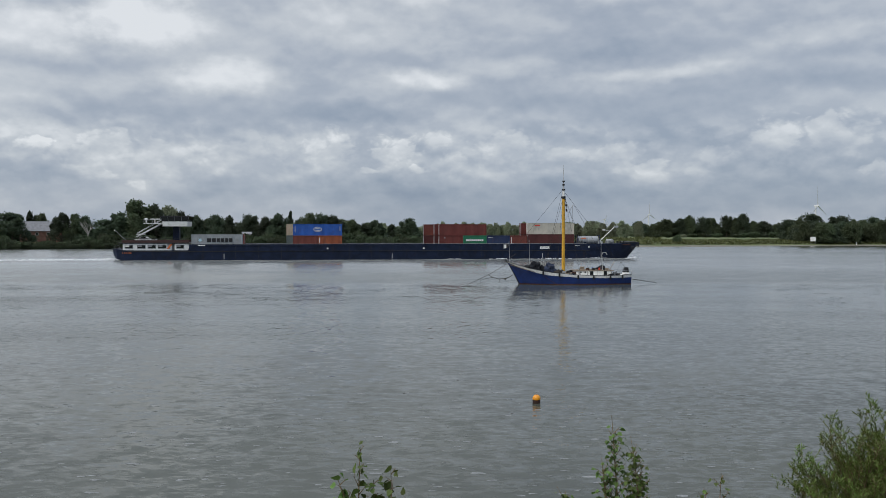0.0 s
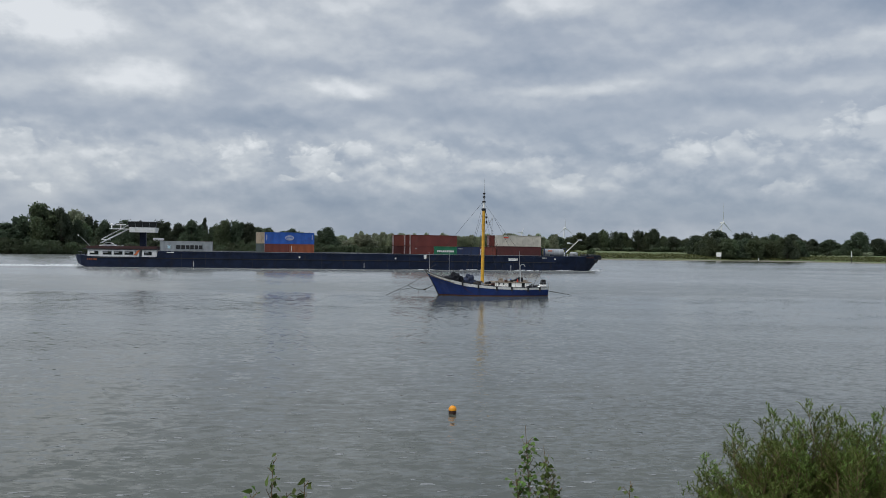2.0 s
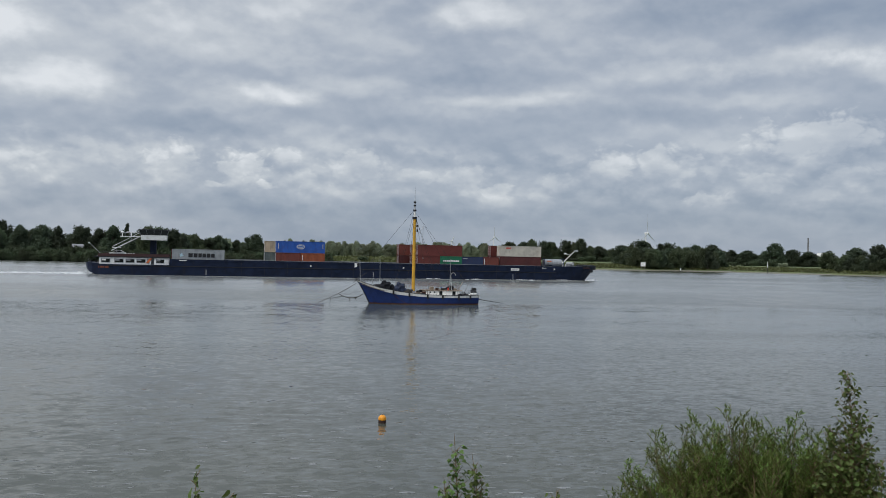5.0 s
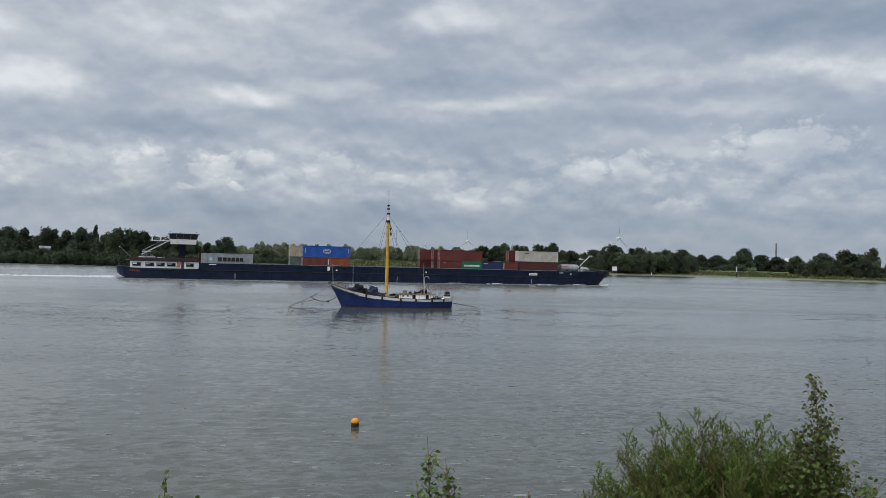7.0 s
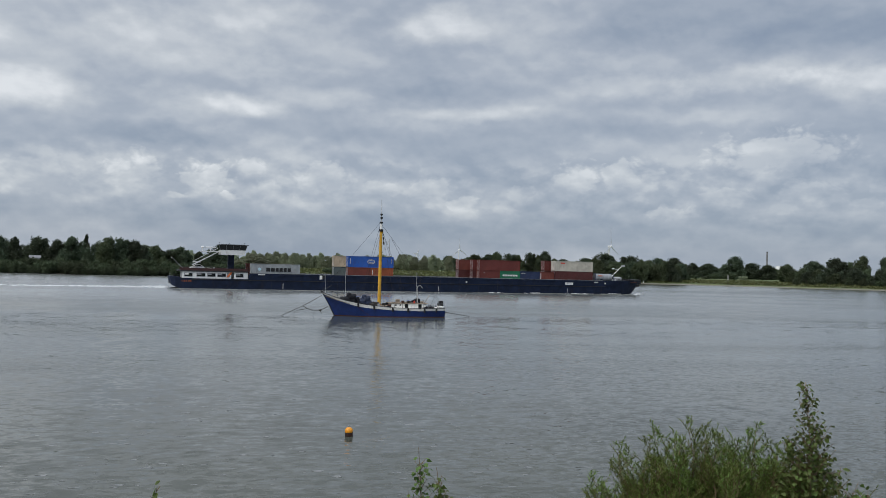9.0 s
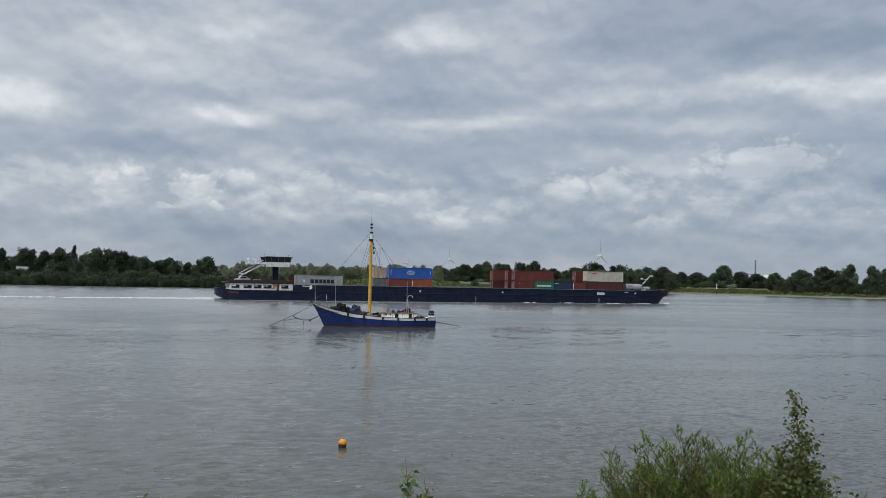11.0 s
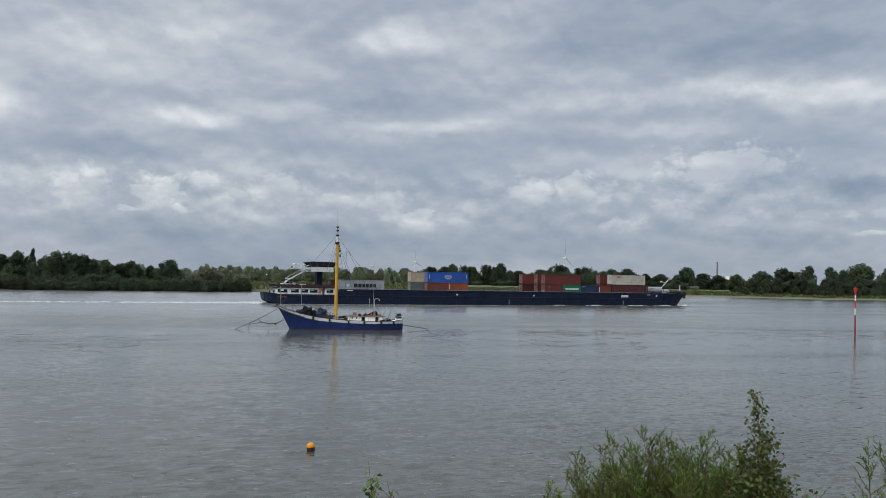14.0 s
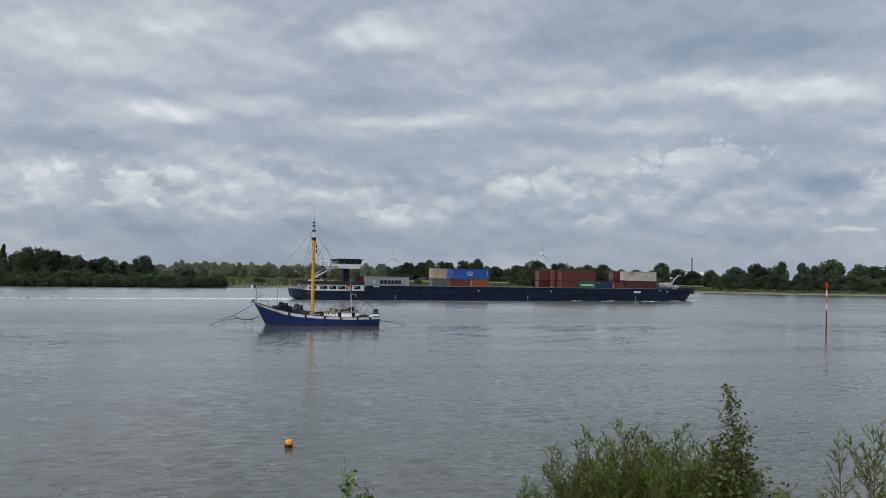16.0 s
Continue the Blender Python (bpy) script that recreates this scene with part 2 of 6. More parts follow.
def water_material():
    m = bpy.data.materials.new("river_water")
    m.use_nodes = True
    k = Nodes(m.node_tree)
    b = m.node_tree.nodes["Principled BSDF"]
    co = k.add("ShaderNodeTexCoord").outputs["Object"]
    # wind and current draw broad smooth and ruffled lanes along the river
    lanes = k.span(k.noise(k.scaled(co, 0.010, 0.045, 1), 1.0, 4.0, 0.6, 0.8), 0.36, 0.64)

    def slopes(x, y, detail, gain_x, gain_y):
        """Slope of one family of waves, across and along the river."""
        n = k.add("ShaderNodeTexNoise")
        k.link(k.scaled(co, x, y, 1), n.inputs["Vector"])
        n.inputs["Scale"].default_value = 1.0
        n.inputs["Detail"].default_value = detail
        n.inputs["Roughness"].default_value = 0.6
        n.inputs["Distortion"].default_value = 0.4
        return k.vec("MULTIPLY", k.vec("SUBTRACT", n.outputs["Color"], (0.5, 0.5, 0.5)), (gain_x, gain_y, 0.0))

    world = k.add("ShaderNodeSeparateXYZ")
    k.link(k.add("ShaderNodeNewGeometry").outputs["Position"], world.inputs[0])
    across = world.outputs[1]

    def weighed(v, w):
        c = k.add("ShaderNodeCombineXYZ")
        for i in range(3):
            k.link(w, c.inputs[i])
        return k.vec("MULTIPLY", v, c.outputs[0])

    # slow swell, boat-length waves, hand-high ripples
    swell = slopes(0.05, 0.10, 2.0, 0.02, 0.035)
    wave = weighed(slopes(0.30, 0.36, 2.0, 0.06, 0.09), k.span(across, 30.0, 100.0, 0.6, 1.0))
    chop = weighed(slopes(1.0, 1.7, 3.0, 0.15, 0.25), k.span(across, 26.0, 80.0, 1.35, 0.12))
    ruffle = k.math("MULTIPLY", k.math("MULTIPLY_ADD", lanes, 0.7, 0.5), k.math("ADD", k.span(across, 25.0, 80.0, 0.80, 0.60), k.span(across, 125.0, 200.0, 0.0, 0.25)))
    # the moored boat gives a lee of smooth water
    lee = k.vec("MULTIPLY", k.vec("SUBTRACT", k.add("ShaderNodeNewGeometry").outputs["Position"], (17.0, 105.5, 0.0)), (1 / 13.0, 1 / 7.5, 0.0))
    calm = k.span(k.vec("LENGTH", lee), 0.5, 1.1, 0.16, 1.0)
    ripple = weighed(slopes(2.4, 5.0, 3.0, 0.85, 0.50), k.math("MULTIPLY", ruffle, calm))
    chop = weighed(chop, calm)
    # normals tilt towards this bank, so far reflections take in higher, brighter sky
    face = k.add("ShaderNodeCombineXYZ")
    k.link(k.span(across, 104.0, 118.0, -0.012, -0.070), face.inputs[1])
    lean = face.outputs[0]
    for more in (swell, wave, chop, ripple):
        lean = k.vec("ADD", lean, more)
    normal = k.vec("NORMALIZE", k.vec("ADD", lean, k.add("ShaderNodeNewGeometry").outputs["Normal"]))
    k.link(normal, b.inputs["Normal"])
    mud = k.mix(k.span(k.noise(co, 0.05, 4.0), 0.35, 0.65), (0.064, 0.069, 0.056, 1), (0.080, 0.085, 0.068, 1))
    # sky sheen painted into the far upstream water as a paler base colour
    sky_sheen = k.math("MULTIPLY", k.span(world.outputs[1], 115.0, 185.0), k.span(world.outputs[0], 170.0, 10.0))
    mud = k.mix(sky_sheen, mud, (0.200, 0.209, 0.202, 1))
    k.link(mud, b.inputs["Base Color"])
    k.link(k.math("MULTIPLY_ADD", lanes, 0.05, 0.08), b.inputs["Roughness"])
    b.inputs["IOR"].default_value = 1.333
    return m


def ground_material():
    m = bpy.data.materials.new("bank_ground")
    m.use_nodes = True
    k = Nodes(m.node_tree)
    b = m.node_tree.nodes["Principled BSDF"]
    geo = k.add("ShaderNodeNewGeometry").outputs["Position"]
    sep = k.add("ShaderNodeSeparateXYZ")
    k.link(geo, sep.inputs[0])
    patch = k.noise(geo, 0.05, 5.0, 0.6)
    tuft = k.noise(geo, 0.9, 4.0, 0.6)
    grass = k.mix(k.span(patch, 0.35, 0.65), (0.075, 0.105, 0.032, 1), (0.145, 0.165, 0.065, 1))
    grass = k.mix(k.span(tuft, 0.4, 0.7, 0, 0.5), grass, (0.05, 0.065, 0.025, 1))
    sand = k.mix(k.span(tuft, 0.3, 0.7), (0.13, 0.125, 0.09, 1), (0.23, 0.21, 0.17, 1))
    edge = k.math("ADD", sep.outputs[2], k.math("MULTIPLY_ADD", patch, 1.6, -0.8))
    # the shore upstream is overgrown and muddy, downstream it is sandy
    shore = k.mix(k.span(sep.outputs[0], 0.0, 60.0), (0.055, 0.055, 0.038, 1), sand)
    k.link(k.mix(k.span(edge, 0.25, 0.6), shore, grass), b.inputs["Base Color"])
    b.inputs["Roughness"].default_value = 0.95
    n = k.add("ShaderNodeBump")
    n.inputs["Strength"].default_value = 0.5
    n.inputs["Distance"].default_value = 0.3
    k.link(tuft, n.inputs["Height"])
    k.link(n.outputs[0], b.inputs["Normal"])
    return m


M_WATER, M_GROUND = water_material(), ground_material()
M_FOAM = surface("foam", (0.66, 0.68, 0.69), 0.7, vary=0.15, scale=3, bump=0.4, grain=20)
M_BARK = surface("bark", (0.10, 0.085, 0.065), 0.9, scale=3, bump=0.6, grain=25)
M_DEADWOOD = surface("bleached_wood", (0.42, 0.40, 0.36), 0.85, scale=3, bump=0.4)
M_TWIG = surface("twig", (0.16, 0.11, 0.06), 0.8, scale=8, bump=0.2)
M_OAK = leaf_material("dark_foliage", (0.070, 0.093, 0.057), 0.16)
M_ALDER = leaf_material("green_foliage", (0.092, 0.120, 0.064), 0.16)
# willow grey-green, lightened beyond its own colour to stand in for distance haze
M_HAZED_WILLOW = leaf_material("hazed_grey_green_foliage", (0.240, 0.268, 0.175), 0.22)
M_SHRUB = leaf_material("bush_foliage", (0.064, 0.084, 0.044), 0.16)
M_REED = leaf_material("reed_blades", (0.13, 0.155, 0.060), 0.3)
M_POPLAR_LEAF = leaf_material("poplar_leaf", (0.098, 0.146, 0.040), 0.45, 0.3)
M_WILLOW_LEAF = leaf_material("willow_leaf", (0.125, 0.172, 0.042), 0.45, 0.3)
M_NAVY = surface("navy_hull_paint", (0.010, 0.017, 0.040), 0.5, vary=0.35, scale=0.5, bump=0.05, grain=6, dirt=(0.022, 0.021, 0.026), sheen=0.18)
M_BLACK = surface("black_paint", (0.012, 0.012, 0.014), 0.5, scale=2, bump=0.05)
M_RUBBER = surface("rubber", (0.02, 0.02, 0.02), 0.85, scale=4)
M_WHITE = surface("white_paint", (0.78, 0.78, 0.76), 0.42, vary=0.10, scale=1.2, bump=0.04, dirt=(0.62, 0.60, 0.55))
M_DECK = surface("deck_grey_paint", (0.24, 0.25, 0.26), 0.65, scale=0.6, bump=0.1)
M_RAIL_GREY = surface("pale_grey_paint", (0.45, 0.46, 0.47), 0.5, scale=1, bump=0.05)
M_DARKRED = surface("dark_red_paint", (0.045, 0.015, 0.013), 0.55, scale=1, bump=0.05)
M_RED = surface("signal_red_paint", (0.62, 0.045, 0.025), 0.5, vary=0.15, scale=2, bump=0.05)
M_WET_RED = surface("weathered_dark_red_paint", (0.26, 0.028, 0.022), 0.5, vary=0.3, scale=2, bump=0.1)
M_ORANGE_PAINT = surface("orange_paint", (0.62, 0.16, 0.05), 0.5, vary=0.15, scale=2, bump=0.05)
M_STEEL = surface("galvanised_steel", (0.42, 0.43, 0.44), 0.45, 0.7, scale=4, bump=0.05)
M_ALU = surface("bare_aluminium", (0.62, 0.63, 0.64), 0.42, 0.4, vary=0.12, scale=1, bump=0.05)
M_TANK = surface("dull_tank_steel", (0.33, 0.34, 0.35), 0.5, 0.3, vary=0.15, scale=1, bump=0.05, dirt=(0.22, 0.21, 0.2))
M_YELLOW = surface("yellow_mast_paint", (0.66, 0.36, 0.035), 0.5, vary=0.18, scale=1.5, bump=0.08, dirt=(0.40, 0.20, 0.03))
M_BLUE_HULL = surface("royal_blue_hull_paint", (0.012, 0.034, 0.155), 0.4, vary=0.25, scale=0.8, bump=0.06, dirt=(0.010, 0.022, 0.08))
M_WORN_WHITE = surface("worn_cream_paint", (0.80, 0.79, 0.75), 0.6, vary=0.12, scale=2, bump=0.15, dirt=(0.46, 0.40, 0.32))
M_RUST = surface("rusty_paint", (0.075, 0.026, 0.016), 0.8, vary=0.4, scale=2, bump=0.2)
M_WOOD = surface("weathered_planks", (0.24, 0.19, 0.14), 0.75, scale=2, bump=0.3)
M_TARP = surface("black_tarpaulin", (0.012, 0.013, 0.017), 0.7, scale=3, bump=0.3, sheen=0.12)
M_NAVY_TARP = surface("navy_tarpaulin", (0.014, 0.022, 0.05), 0.6, scale=3, bump=0.4, sheen=0.3)
M_ROPE = surface("tarred_rope", (0.035, 0.030, 0.026), 0.9, scale=8)
M_BUOY = surface("orange_buoy_plastic", (0.85, 0.33, 0.015), 0.4, vary=0.1, scale=5, bump=0.05)
M_SLIME = surface("wet_dark_algae", (0.026, 0.012, 0.008), 0.6, scale=6, sheen=0.15)
M_BRICK = surface("red_brick", (0.22, 0.11, 0.085), 0.85, scale=1, bump=0.3)
M_SLATE = surface("grey_roof_tiles", (0.22, 0.22, 0.23), 0.7, scale=1, bump=0.3)
M_TURBINE = surface("turbine_white", (0.70, 0.71, 0.72), 0.5, vary=0.05, scale=0.1, bump=0)
M_CONCRETE = surface("chimney_concrete", (0.20, 0.20, 0.21), 0.8, scale=0.2)


def glass_material():
    m = bpy.data.materials.new("tinted_glass")
    m.use_nodes = True
    b = m.node_tree.nodes["Principled BSDF"]
    k = Nodes(m.node_tree)
    co = k.add("ShaderNodeTexCoord").outputs["Object"]
    k.link(k.mix(k.noise(co, 0.8), (0.006, 0.008, 0.010, 1), (0.014, 0.017, 0.020, 1)), b.inputs["Base Color"])
    b.inputs["Roughness"].default_value = 0.05
    return m


M_GLASS = glass_material()


def container_paint(name, colour, rust=(0.16, 0.07, 0.04)):
    return surface(name, colour, 0.5, vary=0.14, scale=0.7, bump=0.06, grain=12, dirt=tuple(0.6 * c + 0.15 * r for c, r in zip(colour, rust)))


M_BOX = {
    "grey": container_paint("grey_container_paint", (0.30, 0.32, 0.33)),
    "blue": container_paint("blue_container_paint", (0.015, 0.085, 0.36)),
    "orange": container_paint("orange_container_paint", (0.27, 0.068, 0.024)),
    "rust": container_paint("rust_red_container_paint", (0.155, 0.036, 0.024)),
    "red": container_paint("brick_red_container_paint", (0.130, 0.025, 0.019)),
    "maroon": container_paint("maroon_container_paint", (0.085, 0.019, 0.017)),
    "green": container_paint("green_container_paint", (0.012, 0.155, 0.075)),
    "navy": container_paint("navy_container_paint", (0.016, 0.030, 0.085)),
    "cream": container_paint("cream_container_paint", (0.50, 0.47, 0.40)),
    "beige": container_paint("beige_container_paint", (0.50, 0.40, 0.28)),
    "slate": container_paint("grey_green_container_paint", (0.13, 0.16, 0.15)),
}


# ---------------------------------------------------------------- mesh helpers
def mesh_object(name, bm, material, parent=None, label=""):
    me = bpy.data.meshes.new(name)
    bm.to_mesh(me)
    bm.free()
    if material:
        me.materials.append(material)
    ob = new(name, me)
    if parent:
        ob.parent = parent
    if label:
        ob["label"] = label
    return ob


def part(name, bm, material, parent, label=""):
    return mesh_object(name, bm, material, parent, label)


def arrays_object(name, verts, faces, material, parent=None):
    me = bpy.data.meshes.new(name)
    me.from_pydata([tuple(v) for v in verts], [], faces)
    me.materials.append(material)
    ob = new(name, me)
    if parent:
        ob.parent = parent
    return ob


def smooth(ob):
    for p in ob.data.polygons:
        p.use_smooth = True
    return ob


def box(x0, x1, y0, y1, z0, z1, bevel=0.0, bm=None):
    own = bmesh.new()
    bmesh.ops.create_cube(own, size=1)
    bmesh.ops.scale(own, vec=(x1 - x0, y1 - y0, z1 - z0), verts=own.verts)
    bmesh.ops.translate(own, vec=((x0 + x1) / 2, (y0 + y1) / 2, (z0 + z1) / 2), verts=own.verts)
    if bevel:
        bmesh.ops.bevel(own, geom=own.edges[:], offset=bevel, segments=2, affect="EDGES", profile=0.5)
    return join(bm, own)


def join(bm, own):
    if bm is None:
        return own
    me = bpy.data.meshes.new("joint")
    own.to_mesh(me)
    own.free()
    bm.from_mesh(me)
    bpy.data.meshes.remove(me)
    return bm


def rod(a, b, r0, r1=None, sides=8, bm=None):
    """A tapered round bar from a to b."""
    a, b = Vector(a), Vector(b)
    own = bmesh.new()
    bmesh.ops.create_cone(own, cap_ends=True, segments=sides, radius1=r0, radius2=r0 if r1 is None else r1, depth=(b - a).length)
    turn = (b - a).to_track_quat("Z", "Y").to_matrix().to_4x4()
    bmesh.ops.transform(own, matrix=Matrix.Translation((a + b) / 2) @ turn, verts=own.verts)
    return join(bm, own)


def ball(c, r, squash=(1, 1, 1), sub=2, lump=0.0, bm=None):
    own = bmesh.new()
    bmesh.ops.create_icosphere(own, subdivisions=sub, radius=r)
    for v in own.verts:
        w = 1 + lump * noise.noise(v.co * (1.7 / r) + Vector(c))
        v.co = Vector((v.co.x * squash[0] * w + c[0], v.co.y * squash[1] * w + c[1], v.co.z * squash[2] * w + c[2]))
    return join(bm, own)


def line_of_rods(points, r, sides=6, bm=None):
    """One bent round bar through the points."""
    pts = [Vector(p) for p in points]
    rings = []
    for i, p in enumerate(pts):
        way = (pts[min(i + 1, len(pts) - 1)] - pts[max(i - 1, 0)]).normalized()
        u = way.cross(Vector((0.31, 0.87, 0.38))).normalized()
        v = way.cross(u)
        rings.append([tuple(p + (u * math.cos(a) + v * math.sin(a)) * r) for a in [2 * math.pi * k / sides for k in range(sides)]])
    return loft(rings, True, bm)


def sag(a, b, drop, n=8):
    a, b = Vector(a), Vector(b)
    return [tuple(a.lerp(b, i / n) - Vector((0, 0, 4 * drop * (i / n) * (1 - i / n)))) for i in range(n + 1)]


def loft(sections, close_ends=True, bm=None):
    """Skin over sections of equal point count, each an open or closed ring of points."""
    own = bmesh.new()
    rings = [[own.verts.new(p) for p in s] for s in sections]
    n = len(rings[0])
    for r0, r1 in zip(rings, rings[1:]):
        for i in range(n):
            j = (i + 1) % n
            own.faces.new((r0[i], r0[j], r1[j], r1[i]))
    if close_ends:
        own.faces.new(rings[0][::-1])
        own.faces.new(rings[-1])
    bmesh.ops.recalc_face_normals(own, faces=own.faces[:])
    return join(bm, own)


def empty(name):
    return new(name)


# ---------------------------------------------------------------- ground and water
BANK_AZ = [-180, -90, -30, -22, -15, -10, 0, 6.6, 13.6, 20, 25, 29, 34, 41, 47, 90, 180]
BANK_D = [410, 410, 366, 359, 356, 342, 351, 380, 390, 418, 445, 466, 474, 482, 522, 660, 660]


def bank_distance(a):
    return float(np.interp(math.degrees(a), BANK_AZ, BANK_D))


def ground_height(x, y):
    d, a = math.hypot(x, y), math.atan2(x, y)
    wob = noise.noise(Vector((x * 0.02, y * 0.02, 0)))
    near = float(np.interp(y, [2.5, 16.5, 19.0, 30.0], [5.4, 0.6, -0.4, -2.5]))
    if y > 0 and d < 60:
        return near
    if y <= 60 and abs(math.degrees(a)) > 62:
        # this side's dike runs on along the river
        return near if y > 2.5 else 5.4 + 0.2 * wob
    b = bank_distance(a) + 2.0 * noise.noise(Vector((x * 0.06, y * 0.06, 3)))
    return float(np.interp(d - b, [-30, -2, 0, 3, 10, 40, 400, 3000], [-2.5, -0.25, 0.0, 0.7, 1.5, 2.2, 3.0 + wob, 4.0]))


def make_ground():
    radii = [0.5, 2, 4, 6, 8, 10, 12, 14, 16, 18, 20, 24, 30, 45, 60, 100, 180, 260, 310]
    radii += list(np.arange(335, 580, 5.0)) + [600, 640, 700, 800, 1000, 1400, 2200, 3200, 4600]
    step = 1.5
    n = int(360 / step)
    verts, faces = [(0, 0, 5.4)], []
    for r in radii:
        for i in range(n):
            a = radians(i * step)
            x, y = r * math.sin(a), r * math.cos(a)
            verts.append((x, y, ground_height(x, y)))
    for i in range(n):
        faces.append((0, 1 + (i + 1) % n, 1 + i))
    for j in range(len(radii) - 1):
        p, q = 1 + j * n, 1 + (j + 1) * n
        for i in range(n):
            k = (i + 1) % n
            faces.append((p + i, p + k, q + k, q + i))
    ob = smooth(arrays_object("ground", verts, faces, M_GROUND))
    tagged(ob, "grassy river banks with a pale sandy water's edge", "ground", kind="structure")


def make_water():
    bm = bmesh.new()
    bmesh.ops.create_grid(bm, x_segments=24, y_segments=24, size=2400)
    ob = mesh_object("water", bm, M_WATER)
    ob.location = (0, 2000, 0)
    tagged(ob, "grey rippled river water reflecting an overcast sky", "water", kind="structure")
    return ob


make_ground()
river = make_water()


# ---------------------------------------------------------------- the barge and its cargo
SHIP_X, SHIP_Y, SHIP_TURN = -80.74, 198.14, 6.907
BEAM = 11.65
CARRIED = []          # things that travel with the barge: object, pose on the barge


def ship_pose(t):
    s, a = 6.859 * t + 0.00142 * t * t, radians(SHIP_TURN)
    return pose(SHIP_X + s * math.cos(a), SHIP_Y + s * math.sin(a), 0, 0, 0, SHIP_TURN)


def hull_sections():
    # station, inset of the side, top, forward rake at the top
    rows = [(0.0, 3.4, 2.85, -0.5), (0.35, 2.2, 2.85, -0.4), (1.2, 1.1, 2.8, -0.2), (3.0, 0.35, 2.5, 0), (6.0, 0.0, 2.45, 0),
            (18.3, 0.0, 2.45, 0), (18.6, 0.0, 3.9, 0), (60, 0, 3.9, 0), (100, 0, 3.9, 0), (119, 0.0, 3.9, 0), (123, 0.25, 3.9, 0.4),
            (126, 0.9, 3.92, 0.9), (128.5, 2.0, 3.98, 1.6), (130.3, 3.3, 4.02, 2.4), (131.4, 4.5, 4.05, 3.1), (131.8, 5.3, 4.05, 3.4)]
    out = []
    for s, ins, top, rake in rows:
        low = ins + (0.5 if s > 122 else 0.0)
        a, b = min(low, 5.6), BEAM - min(low, 5.6)
        x, drop, wide = s + rake, (0.45 if 18.5 < s < 119.5 else 0.06), min(0.4, 5.6 - ins)
        keel = float(np.interp(s, [0, 0.35, 1.2, 3.0, 4.5], [1.0, 0.7, 0.35, -0.3, -1.2]))
        bilge = max(keel + 0.15, 0.0)
        ring = [(s, a, keel), (s, a, bilge), (s + rake * 0.45, (a + ins) / 2, top * 0.5), (x, ins, top), (x, ins + wide, top),
                (x, ins + wide, top - drop), (x, BEAM - ins - wide, top - drop), (x, BEAM - ins - wide, top), (x, BEAM - ins, top), (s + rake * 0.45, BEAM - (a + ins) / 2, top * 0.5), (s, b, bilge), (s, b, keel)]
        out.append(ring)
    return out


def make_barge():
    ship = empty("container_barge")
    tagged(ship, "long navy blue inland container barge under way", "barge")
    part("hull", loft(hull_sections()), M_NAVY, ship)
    # pale edge along the coaming
    part("gunwale_rail", box(18.7, 119, -0.05, 0.12, 3.9, 4.0, 0.02), M_DECK, ship, "dull grey gunwale edge")
    part("gunwale_rail", box(18.7, 119, BEAM - 0.12, BEAM + 0.05, 3.9, 4.0, 0.02), M_DECK, ship)
    part("rubbing_strake", box(4, 120, -0.10, 0.0, 2.1, 2.25, 0.03), M_BLACK, ship)
    part("rubbing_strake", box(19, 120, -0.07, 0.0, 3.42, 3.54, 0.03), M_NAVY, ship)
    for s in np.arange(24, 119, 5.6):
        part("hull_plate_seam", box(s, s + 0.05, -0.02, 0.0, 0.05, 3.4), M_BLACK, ship)
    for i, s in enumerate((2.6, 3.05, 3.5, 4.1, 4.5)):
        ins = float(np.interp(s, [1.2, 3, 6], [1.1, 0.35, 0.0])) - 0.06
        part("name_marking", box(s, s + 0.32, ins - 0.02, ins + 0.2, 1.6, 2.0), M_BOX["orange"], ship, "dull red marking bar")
    for s in (26.8, 68.3, 107.2):
        part("draught_mark", box(s, s + 0.16, -0.03, 0.0, 0.25, 1.5), M_RAIL_GREY, ship, "pale draught scale")
    for s, z in ((52.2, 2.82), (76.4, 2.8), (119.6, 3.1)):
        part("side_marker", box(s - 0.2, s + 0.2, -0.04, 0.0, z - 0.2, z + 0.2, 0.03), M_WHITE, ship, "small white marker plate")
    part("side_sign", box(106.6, 109.1, -0.05, 0.0, 2.55, 3.2, 0.02), M_WHITE, ship, "white sign board")
    for i in range(6):
        part("sign_writing", box(106.9 + i * 0.33, 107.1 + i * 0.33, -0.058, -0.05, 2.75, 3.0), M_RAIL_GREY, ship)
    part("side_sign", box(20.6, 22.3, -0.05, 0.0, 3.5, 3.72, 0.02), M_WHITE, ship)
    part("side_sign", box(115.9, 117.2, -0.05, 0.0, 3.3, 3.55, 0.02), M_WHITE, ship)
    part("stern_fender", loft([[(x + 0.0, y, z) for y, z in ((3.6, 1.1), (3.6, 2.5), (BEAM - 3.6, 2.5), (BEAM - 3.6, 1.1))] for x in (-0.28, 0.05)]), M_BLACK, ship, "black stern fender")
    make_accommodation(ship)
    make_wheelhouse(ship)
    make_foredeck(ship)
    return ship


